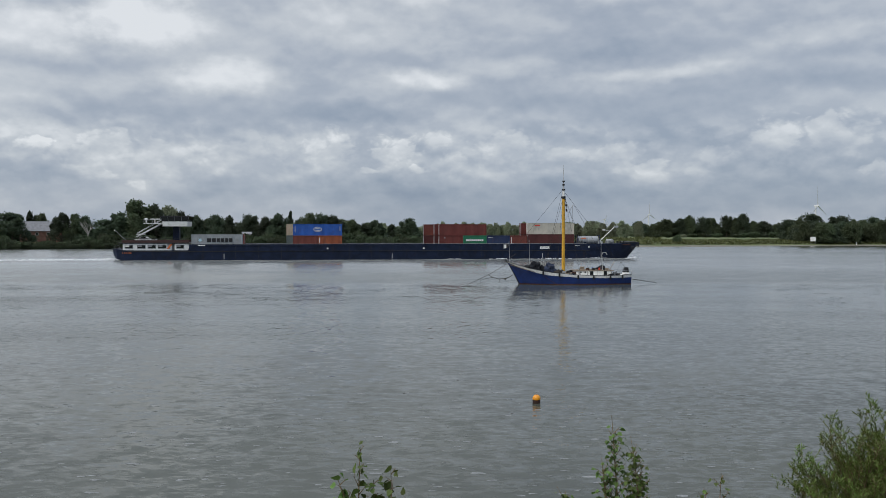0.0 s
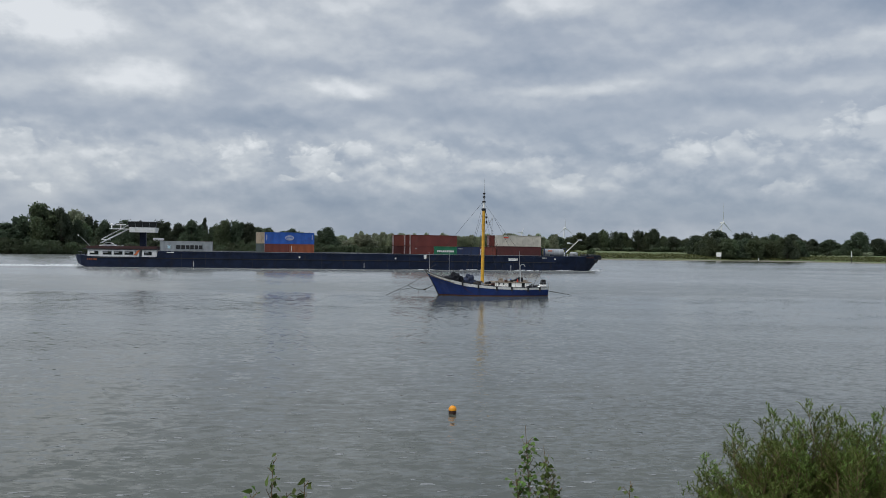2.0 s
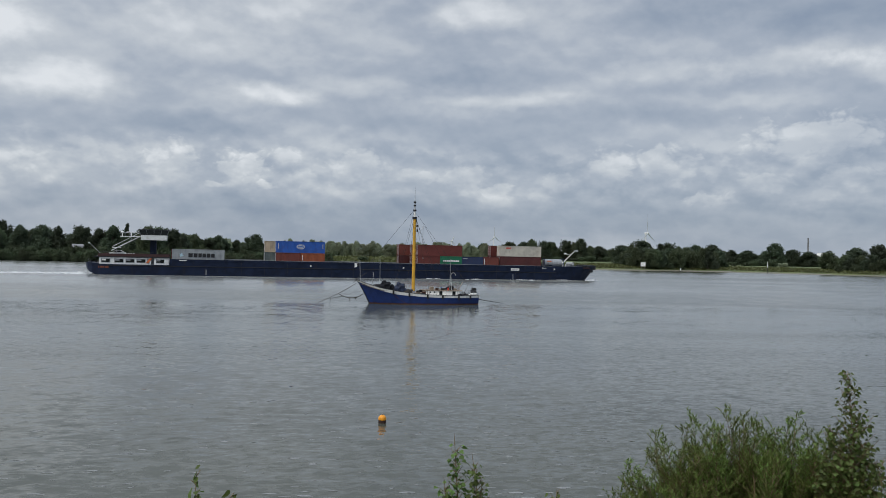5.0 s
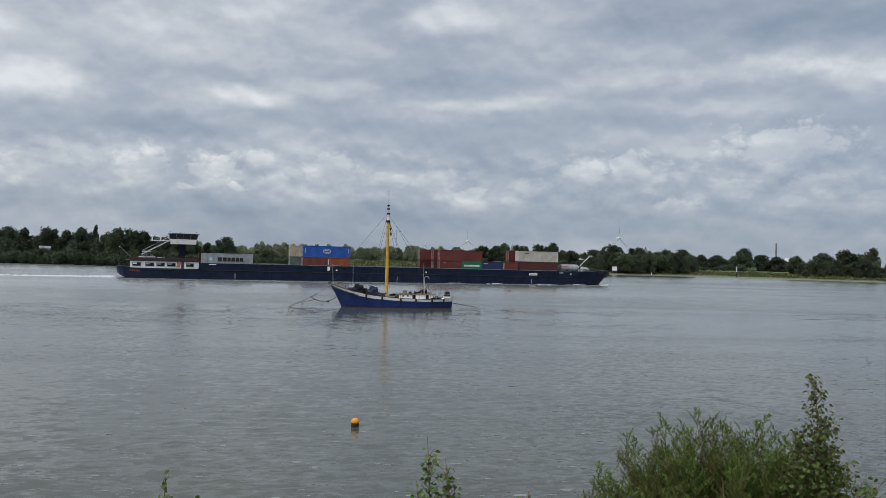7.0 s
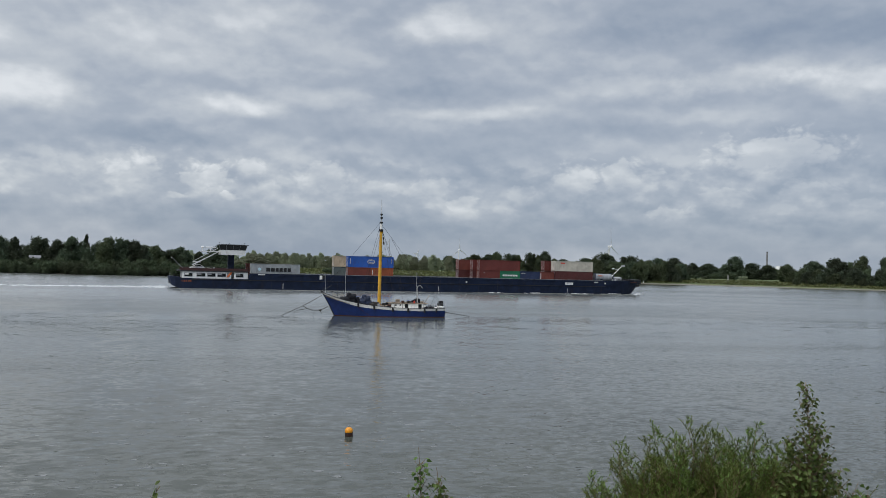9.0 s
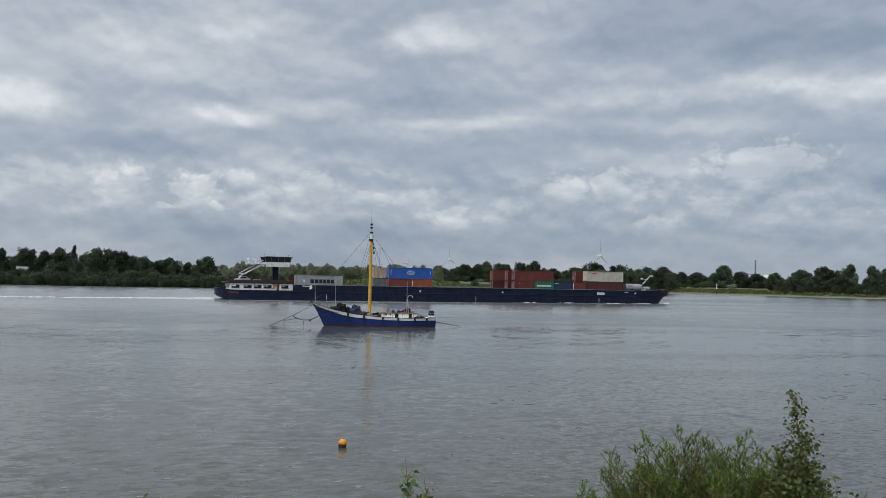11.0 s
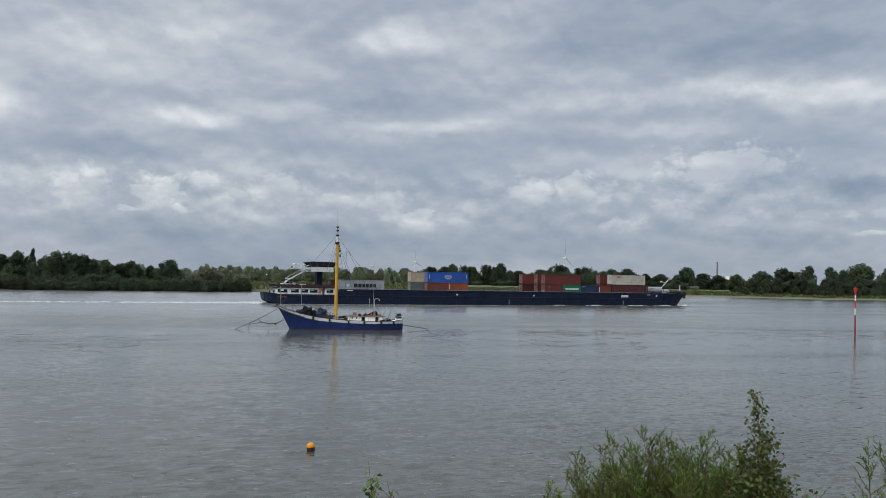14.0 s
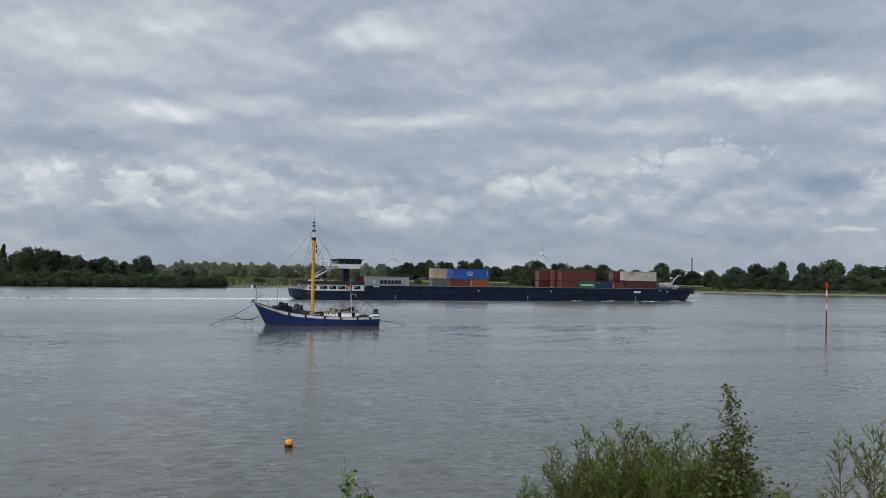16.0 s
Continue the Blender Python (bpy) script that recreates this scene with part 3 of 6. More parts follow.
def make_accommodation(ship):
    part("cabin", box(2.64, 14.2, 0.75, BEAM - 0.75, 2.35, 4.08, 0.06), M_WHITE, ship, "white low crew accommodation")
    part("cabin", box(14.9, 18.3, 0.75, BEAM - 0.75, 2.35, 4.05, 0.06), M_WHITE, ship, "white low entrance cabin")
    part("passage", box(14.2, 14.9, 1.6, BEAM - 1.6, 2.3, 4.0), M_DECK, ship)
    for a, b in ((3.2, 5.0), (6.1, 8.0), (8.6, 10.4), (11.0, 12.9), (15.4, 17.1)):
        w = part("window", box(a - 0.12, b + 0.12, 0.70, 0.76, 2.85, 3.78, 0.02), M_RAIL_GREY, ship, "grey-framed cabin window")
        part("pane", box(a, b, 0.68, 0.705, 2.93, 3.7), M_GLASS, w, "dark glass pane")
        part("curtain", box(a + 0.08, a + (b - a) * 0.55, 0.67, 0.682, 3.3, 3.66), M_WORN_WHITE if a == 3.2 else M_DECK, w)
    part("orange_stripe", loft([[(13.0 + dx, 0.685, 2.8), (13.6 + dx, 0.685, 2.8), (14.5 + dx, 0.685, 4.02), (13.9 + dx, 0.685, 4.02)] for dx in (0.0,)] +
                               [[(13.0, 0.66, 2.8), (13.6, 0.66, 2.8), (14.5, 0.66, 4.02), (13.9, 0.66, 4.02)]]), M_ORANGE_PAINT, ship, "slanted orange stripe")
    part("door", box(13.2, 13.9, 0.69, 0.74, 2.8, 3.95, 0.02), M_DECK, ship)
    part("roof", box(1.6, 18.4, 0.5, BEAM - 0.5, 4.08, 4.32, 0.05), M_BLACK, ship, "black cabin roof edge")
    part("roof_curb", box(2.4, 18.3, 0.6, 0.75, 4.32, 4.95, 0.03), M_DARKRED, ship, "dark red roof bulwark")
    part("roof_curb", box(2.4, 18.3, BEAM - 0.75, BEAM - 0.6, 4.32, 4.95, 0.03), M_DARKRED, ship)
    for s in np.arange(2.6, 18.4, 1.75):
        part("railing_post", rod((s, 0.68, 4.9), (s, 0.68, 5.35), 0.025, sides=6), M_BLACK, ship)
    part("railing", rod((2.6, 0.68, 5.35), (18.2, 0.68, 5.35), 0.03, sides=6), M_BLACK, ship)
    part("flagpole", rod((3.4, 3.0, 4.3), (0.2, 3.0, 7.4), 0.05, 0.03), M_STEEL, ship)
    part("stern_lamp", ball((0.15, 3.0, 7.35), 0.16, sub=1), M_WHITE, ship)
    part("stern_railing", line_of_rods([(0.0, 3.6, 2.75), (0.0, 3.6, 3.5), (0.0, 7.8, 3.5), (0.0, 7.8, 2.75)], 0.03), M_STEEL, ship)
    for s in (0.9, 1.9):
        part("bollard", rod((s, 2.2, 2.75), (s, 2.2, 3.3), 0.14, 0.17, 10), M_BLACK, ship)
    part("ventilator", rod((10.2, 2.5, 4.3), (10.2, 2.5, 5.15), 0.22, 0.22, 10), M_RAIL_GREY, ship)
    part("locker", box(8.6, 9.8, 1.6, 2.6, 4.32, 5.0, 0.05), M_WHITE, ship)
    part("locker", box(11.3, 12.8, 2.0, 3.0, 4.32, 4.9, 0.05), M_RAIL_GREY, ship)


def make_wheelhouse(ship):
    part("lift_column", box(13.75, 15.2, 4.7, 6.7, 4.3, 8.4, 0.06), M_NAVY, ship, "dark lifting column")
    house = part("wheelhouse", loft([[(11.7, 2.6, 8.35), (17.6, 2.6, 8.35), (17.6, 8.8, 8.35), (11.7, 8.8, 8.35)],
                                     [(11.65, 2.5, 9.55), (17.7, 2.5, 9.55), (17.7, 8.9, 9.55), (11.65, 8.9, 9.55)]]), M_WHITE, ship, "white raised wheelhouse")
    part("window_band", loft([[(11.5, 2.55, 9.55), (17.8, 2.55, 9.55), (17.8, 8.85, 9.55), (11.5, 8.85, 9.55)],
                              [(11.3, 2.2, 10.72), (18.1, 2.2, 10.72), (18.1, 9.2, 10.72), (11.3, 9.2, 10.72)]]), M_GLASS, house, "dark wraparound windows")
    for i in range(5):
        s = 11.6 + i * 1.53
        top = 14.65 + (s - 14.65) * 7.0 / 6.3
        part("mullion", rod((s, 2.5, 9.55), (top, 2.17, 10.72), 0.04, sides=6), M_DECK, house)
    part("roof", box(11.05, 18.35, 1.95, 9.45, 10.72, 10.88, 0.05), M_BLACK, house, "thin dark overhanging roof")
    part("roof_edge", box(11.9, 17.6, 3.0, 8.4, 10.88, 10.98), M_BLACK, house)
    for s, h in ((11.5, 0.55), (14.0, 0.35), (17.7, 0.45)):
        part("antenna", rod((s, 5.0, 10.9), (s, 5.0, 10.9 + h), 0.035, sides=6), M_STEEL, house)
        part("lamp_housing", ball((s, 5.0, 10.9 + h), 0.11, (1, 1, 0.9), 1), M_BLACK, house)
    # covered stair and platform abaft the wheelhouse
    part("platform", box(7.0, 11.5, 3.0, 6.5, 9.0, 9.18, 0.03), M_WHITE, ship, "white platform abaft the wheelhouse")
    part("platform_rail", line_of_rods([(7.0, 3.0, 9.1), (7.0, 3.0, 10.0), (11.3, 3.0, 10.0)], 0.035), M_STEEL, ship)
    for s in (8.1, 9.2, 10.3):
        part("rail_post", rod((s, 3.0, 9.1), (s, 3.0, 10.0), 0.03, sides=6), M_STEEL, ship)
    part("radar_dome", ball((7.4, 4.2, 10.15), 0.32, (1.3, 1.3, 0.8)), M_WHITE, ship, "white radar dome")
    part("radar_mount", rod((7.4, 4.2, 9.1), (7.4, 4.2, 9.95), 0.12), M_WHITE, ship)
    part("radar_scanner", box(8.3, 10.6, 4.6, 4.8, 10.1, 10.28, 0.04), M_WHITE, ship)
    part("scanner_mount", rod((9.4, 4.7, 9.1), (9.4, 4.7, 10.1), 0.1), M_WHITE, ship)
    for y in (3.2, 4.6):
        part("gangway_beam", rod((11.4, y, 9.15), (5.1, y, 5.65), 0.12, 0.11, 8), M_ALU, ship, "pale aluminium gangway beam")
        part("gangway_handrail", rod((11.2, y, 10.0), (5.3, y, 6.6), 0.045, 0.045, 6), M_ALU, ship)
    for i in range(9):
        f = (i + 0.5) / 9
        part("gangway_step", box(11.4 - 6.3 * f - 0.16, 11.4 - 6.3 * f + 0.16, 3.2, 4.6, 9.12 - 3.5 * f, 9.18 - 3.5 * f), M_ALU, ship)
    part("roof_locker", box(5.2, 7.2, 3.4, 4.4, 6.3, 6.5, 0.05), M_WHITE, ship)
    part("locker_post", rod((6.2, 3.9, 4.3), (6.2, 3.9, 6.4), 0.06), M_STEEL, ship)


def make_foredeck(ship):
    part("hold_bulkhead", box(118.6, 119.0, 0.3, BEAM - 0.3, 3.85, 4.35, 0.03), M_NAVY, ship)
    part("crane_post", rod((124.2, 5.0, 3.9), (124.2, 5.0, 4.9), 0.2, 0.16, 10), M_WHITE, ship)
    part("crane_jib", rod((124.2, 5.0, 4.6), (128.2, 5.0, 8.3), 0.15, 0.09, 8), M_WHITE, ship, "white inclined bow crane jib")
    part("jib_head", box(128.0, 129.2, 4.8, 5.2, 8.1, 8.6, 0.06), M_RAIL_GREY, ship)
    part("jib_tackle", rod((127.0, 5.0, 7.2), (125.2, 5.0, 7.5), 0.07, 0.05, 6), M_WHITE, ship)
    part("jib_lamp", box(124.9, 125.6, 4.8, 5.2, 7.3, 7.7, 0.05), M_WHITE, ship)
    part("windlass", box(126.2, 127.8, 4.2, 6.6, 3.95, 4.7, 0.1), M_DECK, ship, "grey anchor windlass")
    part("windlass_drum", rod((127.0, 3.6, 4.7), (127.0, 7.2, 4.7), 0.38, 0.38, 12), M_RAIL_GREY, ship)
    for s in (128.6, 129.5, 130.4):
        part("bollard", rod((s, 4.0, 4.0), (s, 4.0, 4.55), 0.16, 0.2, 10), M_BLACK, ship)
    for s, y in ((122.5, 0.6), (123.3, 0.6)):
        part("bollard", rod((s, y, 3.9), (s, y, 4.5), 0.15, 0.18, 10), M_RAIL_GREY, ship)
    part("bow_bulwark", loft([[(130.8, 2.2, 3.9), (130.8, 2.2, 4.35), (130.8, 9.2, 4.35), (130.8, 9.2, 3.9)],
                              [(133.6, 4.1, 3.7), (133.6, 4.1, 4.4), (133.6, 7.3, 4.4), (133.6, 7.3, 3.7)],
                              [(135.1, 5.1, 3.0), (135.1, 5.1, 4.15), (135.1, 6.3, 4.15), (135.1, 6.3, 3.0)]]), M_BLACK, ship, "black raised bow bulwark")
    part("anchor", box(131.9, 132.9, 2.6, 2.9, 2.3, 3.1, 0.1), M_BLACK, ship)
    part("bow_name", box(129.3, 131.5, 1.75, 2.2, 3.45, 3.75), M_DARKRED, ship)
    part("bow_post", rod((119.9, 5.7, 3.9), (119.9, 5.7, 5.6), 0.06, sides=6), M_STEEL, ship)


def container(kind, length, height, label, side_posts=True):
    """A corrugated steel box with corner posts, rails, castings and doors at its aft end."""
    m = M_BOX[kind]
    w = 2.44
    ob = empty("shipping_container")
    tagged(ob, label, "shipping container", group="containers on the barge")
    pitch, depth = 0.28, 0.036
    for y, out in ((0.05, -1), (w - 0.05, 1)):
        bm = bmesh.new()
        n = int((length - 0.3) / pitch)
        prev = None
        for i in range(n + 1):
            x = 0.15 + i * (length - 0.3) / n
            for dx, d in ((-0.095, 0), (-0.045, depth), (0.045, depth), (0.095, 0)):
                if i in (0, n) and d:
                    continue
                yy = y + out * -1 * (0.0 if d else 0.036)
                v = [bm.verts.new((min(max(x + dx, 0.1), length - 0.1), yy, z)) for z in (0.15, height - 0.1)]
                if prev:
                    bm.faces.new((prev[0], v[0], v[1], prev[1]))
                prev = v
        part("side_panel", bm, m, ob)
    part("roof", box(0.05, length - 0.05, 0.05, w - 0.05, height - 0.1, height - 0.03), m, ob)
    part("floor", box(0.05, length - 0.05, 0.05, w - 0.05, 0.05, 0.15), M_BLACK, ob)
    part("front_wall", box(length - 0.08, length - 0.03, 0.1, w - 0.1, 0.15, height - 0.1), m, ob)
    for y in (0.1, w / 2 + 0.01):
        d = part("door", box(0.03, 0.09, y, y + w / 2 - 0.11, 0.15, height - 0.1, 0.01), m, ob)
        for o in (0.3, 0.75):
            part("locking_bar", rod((0.0, y + o, 0.2), (0.0, y + o, height - 0.15), 0.025, sides=6), M_RAIL_GREY, d)
    for x in (0.0, length - 0.16):
        for y in (0.0, w - 0.16):
            part("corner_post", box(x, x + 0.16, y, y + 0.16, 0.0, height, 0.01), m, ob)
    for y in (0.0, w - 0.1):
        for z in (0.03, height - 0.12):
            part("rail", box(0.16, length - 0.16, y, y + 0.1, z, z + 0.12), m, ob)
    return ob


def load(ob, s, o, z):
    CARRIED.append((ob, pose(s, o, z)))
    return ob


def tank_container():
    ob = empty("tank_container")
    tagged(ob, "silver tank container in a dark steel frame", "tank container")
    part("tank", rod((0.45, 1.22, 1.32), (5.6, 1.22, 1.32), 1.1, 1.1, 28), M_TANK, ob, "dull silver tank")
    for x, d in ((0.45, -1), (5.6, 1)):
        smooth(part("tank_end", ball((x, 1.22, 1.32), 1.1, (0.28, 1, 1), 3), M_TANK, ob))
    for x in (1.6, 3.0, 4.4):
        part("tank_band", rod((x - 0.05, 1.22, 1.32), (x + 0.05, 1.22, 1.32), 1.125, 1.125, 28), M_RAIL_GREY, ob)
    for x in (0.0, 5.92):
        for y in (0.0, 2.3):
            part("corner_post", box(x, x + 0.14, y, y + 0.14, 0, 2.59), M_BOX["navy"], ob)
        for z in (0.0, 2.47):
            part("end_rail", box(x, x + 0.14, 0.14, 2.3, z, z + 0.12), M_BOX["navy"], ob)
    for y in (0.0, 2.32):
        part("side_rail", box(0.14, 5.92, y, y + 0.12, 0.0, 0.16), M_BOX["navy"], ob)
    part("hazard_label", box(1.0, 2.3, 0.1, 0.13, 1.75, 2.0), M_ORANGE_PAINT, ob, "orange marking plate")
    part("walkway", box(1.0, 5.0, 1.0, 1.45, 2.42, 2.47), M_STEEL, ob)
    return ob


def star_mark(parent, x, z, r, material):
    bm = bmesh.new()
    for i in range(7):
        a, b = 2 * math.pi * i / 7, 2 * math.pi * (i + 0.5) / 7
        c = 2 * math.pi * (i - 0.5) / 7
        pts = [(x, z), (x + 0.4 * r * math.sin(c), z + 0.4 * r * math.cos(c)), (x + r * math.sin(a), z + r * math.cos(a)), (x + 0.4 * r * math.sin(b), z + 0.4 * r * math.cos(b))]
        bm.faces.new([bm.verts.new((px, -0.012, pz)) for px, pz in pts])
    part("emblem", bm, material, parent, "pale blue star emblem")


def oval_mark(parent, x, z, a, b, material, ring):
    for r, m, y in ((1.0, material, -0.012), (0.8, ring, -0.016), (0.68, material, -0.02)):
        bm = bmesh.new()
        bm.faces.new([bm.verts.new((x + a * r * math.cos(i * math.pi / 16), y, z + b * r * math.sin(i * math.pi / 16))) for i in range(32)])
        part("emblem", bm, m, parent)
    part("emblem_bar", box(x - a * 0.62, x + a * 0.62, -0.028, -0.02, z - b * 0.22, z + b * 0.22), ring, parent)


def plain_bars(parent, xs, z0, z1, material):
    for a, b in xs:
        part("writing_bar", box(a, b, -0.014, -0.004, z0, z1), material, parent)


def load_cargo():
    near, deck = 0.75, 3.45
    rows = [near, near + 2.5, near + 5.0, near + 7.5]
    c = load(container("grey", 12.19, 2.9, "grey forty-foot container with dark lettering and a star"), 18.94, rows[0], deck)
    star_mark(c, 2.1, 1.5, 0.62, M_BOX_PALE)
    x = 3.75
    for w in (1.0, 0.92, 0.78, 0.82, 0.8, 0.82):
        plain_bars(c, [(x, x + w)], 1.0, 1.95, M_BLACK)
        x += w + 0.2
    load(container("rust", 12.19, 2.9, "rust red forty-foot steel container"), 18.6, rows[3], deck)
    b = load(container("blue", 12.19, 2.9, "bright blue forty-foot container with an oval emblem"), 43.62, rows[0], deck + 2.6)
    oval_mark(b, 6.1, 1.55, 1.05, 0.62, M_RAIL_GREY, M_BOX["blue"])
    plain_bars(b, [(0.45, 0.6)], 0.9, 2.3, M_RAIL_GREY)
    plain_bars(b, [(11.6, 11.75)], 1.2, 2.3, M_RAIL_GREY)
    load(container("rust", 6.06, 2.59, "rust red twenty-foot container"), 43.62, rows[0], deck)
    o = load(container("orange", 6.06, 2.59, "orange twenty-foot steel container with a white bar"), 49.75, rows[0], deck)
    plain_bars(o, [(0.35, 0.5)], 0.8, 2.1, M_WHITE)
    g = load(container("beige", 12.19, 2.9, "beige forty-foot steel container in the back row"), 41.5, rows[3], deck + 2.6)
    load(container("slate", 12.19, 2.59, "dull grey-green forty-foot container"), 41.5, rows[3], deck)
    load(container("red", 12.19, 2.9, "brick red corrugated forty-foot steel container"), 80.5, rows[0], deck + 2.6)
    r = load(container("red", 6.06, 2.59, "brick red twenty-foot container"), 80.5, rows[0], deck)
    plain_bars(r, [(1.2, 1.5)], 1.9, 2.1, M_RAIL_GREY)
    e = load(container("green", 6.06, 2.59, "green twenty-foot container with white lettering"), 86.66, rows[0], deck)
    x = 0.75
    for i in range(9):
        plain_bars(e, [(x, x + 0.42)], 1.15, 1.6, M_WHITE)
        x += 0.51
    for k, z in (("maroon", 0.0), ("red", 2.6)):
        q = load(container(k, 12.19, 2.59 if z == 0 else 2.9, "brick red forty-foot container with pale door bars"), 79.5, rows[1], deck + z)
    load(container("rust", 12.19, 2.9, "rust red forty-foot steel container"), 77.2, rows[3], deck + 2.6)
    load(container("maroon", 12.19, 2.59, "maroon corrugated forty-foot steel container"), 77.2, rows[3], deck)
    n = load(container("navy", 6.06, 2.59, "navy blue twenty-foot container"), 92.82, rows[0], deck)
    plain_bars(n, [(0.3, 1.5)], 2.0, 2.15, M_RAIL_GREY)
    v = load(container("rust", 4.5, 2.59, "rust red short container"), 98.95, rows[0], deck)
    plain_bars(v, [(0.15, 0.32)], 0.6, 2.2, M_WHITE)
    load(container("maroon", 12.19, 2.9, "maroon corrugated forty-foot steel container"), 103.67, rows[0], deck)
    w = load(container("cream", 12.19, 2.9, "cream forty-foot container with a small red mark"), 103.67, rows[0], deck + 2.91)
    plain_bars(w, [(1.7, 3.1)], 2.15, 2.45, M_RED)
    load(container("maroon", 12.19, 2.9, "dark red forty-foot container"), 102.9, rows[2], deck)
    load(container("red", 12.19, 2.9, "brick red corrugated forty-foot steel container"), 102.9, rows[2], deck + 2.91)
    load(tank_container(), 116.8, rows[0], deck - 0.0)


M_BOX_PALE = surface("pale_blue_mark", (0.45, 0.62, 0.70), 0.5, vary=0.1, scale=2, bump=0)


def make_car():
    car = empty("car")
    tagged(car, "small white car parked on the barge's cabin roof", "car")
    prof = [(0.0, 0.35), (0.05, 0.8), (0.9, 0.95), (1.5, 1.42), (2.7, 1.45), (3.4, 1.0), (3.8, 0.85), (3.85, 0.35)]
    part("body", loft([[(x, y, z) for x, z in prof] for y in (0.0, 1.65)]), M_WHITE, car)
    part("side_window", loft([[(x, y, z) for x, z in ((1.05, 0.98), (1.55, 1.34), (2.6, 1.36), (3.15, 1.0))] for y in (-0.012, 0.0)]), M_GLASS, car)
    for x in (0.75, 3.05):
        for y in (-0.02, 1.5):
            w = part("wheel", rod((x, y, 0.31), (x, y + 0.17, 0.31), 0.31, 0.31, 16), M_RUBBER, car)
            part("rim", rod((x, y - 0.01, 0.31), (x, y + 0.18, 0.31), 0.18, 0.18, 12), M_STEEL, w)
    return car


# ---------------------------------------------------------------- wake of the barge
def crest(length, width, height, seed, lean=0.0):
    """One long low swell of water, ragged along its top."""
    n, k = 40, 9
    verts, faces = [], []
    for i in range(n + 1):
        u = i / n
        env = math.sin(math.pi * u) ** 0.7
        for j in range(k):
            w = j / (k - 1) * 2 - 1
            wob = 0.8 * noise.noise(Vector((u * 9, seed, w)))
            z = height * env * math.cos(w * math.pi / 2) ** 2 * (1 + 0.4 * noise.noise(Vector((u * 22, w * 2, seed))))
            verts.append((u * length, w * width + wob + lean * u, z - 0.01))
    for i in range(n):
        for j in range(k - 1):
            a = i * k + j
            faces.append((a, a + k, a + k + 1, a + 1))
    return verts, faces


def lumps(rows, rnd):
    """Many small ragged tufts of foam; rows of x, y, size, height."""
    verts, faces = [], []
    for x, y, s, h in rows:
        n = 6
        base = len(verts)
        verts.append((x, y, h))
        turn = rnd.random() * 6
        for i in range(n):
            a = turn + i * 2 * math.pi / n
            r = s * (0.6 + 0.8 * rnd.random())
            verts.append((x + 2.2 * r * math.cos(a), y + r * math.sin(a), -0.02 + 0.3 * h * rnd.random()))
        faces += [(base, base + 1 + i, base + 1 + (i + 1) % n) for i in range(n)]
    return verts, faces


def make_wake():
    rnd = random.Random(5)
    rows = []
    for i in range(850):
        d = 190 * rnd.random() ** 1.9
        fade = math.exp(-d / 110)
        spread = 0.9 + d * 0.008
        y = 4.5 + rnd.gauss(0, spread)
        rows.append((-1 - d, y, 0.10 + 0.26 * rnd.random() * fade, (0.05 + 0.42 * rnd.random() * math.exp(-d / 30)) * (0.45 + 0.55 * fade)))
    ob = arrays_object("wake_foam", *lumps(rows, rnd), M_FOAM)
    tagged(ob, "white broken foam trailing behind the barge", "foam", kind="stuff")
    CARRIED.append((ob, pose(0, 0, 0)))
    rows = []
    for i in range(640):
        u = rnd.random()
        crest_top = 0.55 + 0.45 * math.cos(11 * u)
        rows.append((134.4 - 24 * u, -0.3 + 4.4 * max(0, 1 - u * 4) - 2.6 * u + rnd.gauss(0, 0.22), 0.07 + 0.17 * rnd.random(), (0.14 + 0.46 * rnd.random()) * (1 - 0.6 * u) * crest_top))
    for c, ln in ((110, 10), (96, 6), (119, 7), (84, 4)):
        for i in range(60):
            u = rnd.random()
            rows.append((c + ln * (u - 0.5), -2.2 - 0.6 * u + rnd.gauss(0, 0.25), 0.05 + 0.12 * rnd.random(), 0.16 + 0.18 * rnd.random() * math.sin(math.pi * u)))
    ob = arrays_object("bow_wave_foam", *lumps(rows, rnd), M_FOAM)
    tagged(ob, "white foam thrown up along the barge's bow", "foam", kind="stuff")
    CARRIED.append((ob, pose(0, 0, 0)))
    for i, (s, ln, w, h, y) in enumerate(((110, 22, 1.8, 0.26, -2.9), (92, 20, 1.8, 0.22, -3.0), (74, 18, 2.0, 0.18, -3.4), (44, 26, 2.2, 0.14, -4.0),
                                          (20, 24, 2.2, 0.14, -4.0), (-4, 26, 2.2, 0.14, -3.6), (58, 14, 1.6, 0.12, -6.5), (30, 30, 1.7, 0.12, -8), (100, 26, 1.7, 0.14, -8))):
        ob = smooth(arrays_object("bow_wave", *crest(ln, w, h, i * 7.3, -1.0), M_WATER))
        tagged(ob, "long low swell running beside the barge", "wave", group="swells beside the barge")
        CARRIED.append((ob, pose(s, y, 0)))


barge = make_barge()
CARRIED.append((barge, pose(0, 0, 0)))
load_cargo()
CARRIED.append((make_car(), pose(4.4, 4.9, 4.32)))
make_wake()
for thing, place in CARRIED:
    thing.matrix_basis = ship_pose(0) @ place


# ---------------------------------------------------------------- the moored cutter
BOAT_X, BOAT_Y, BOAT_TURN = 8.45, 108.9, 5.0
ABOARD = []


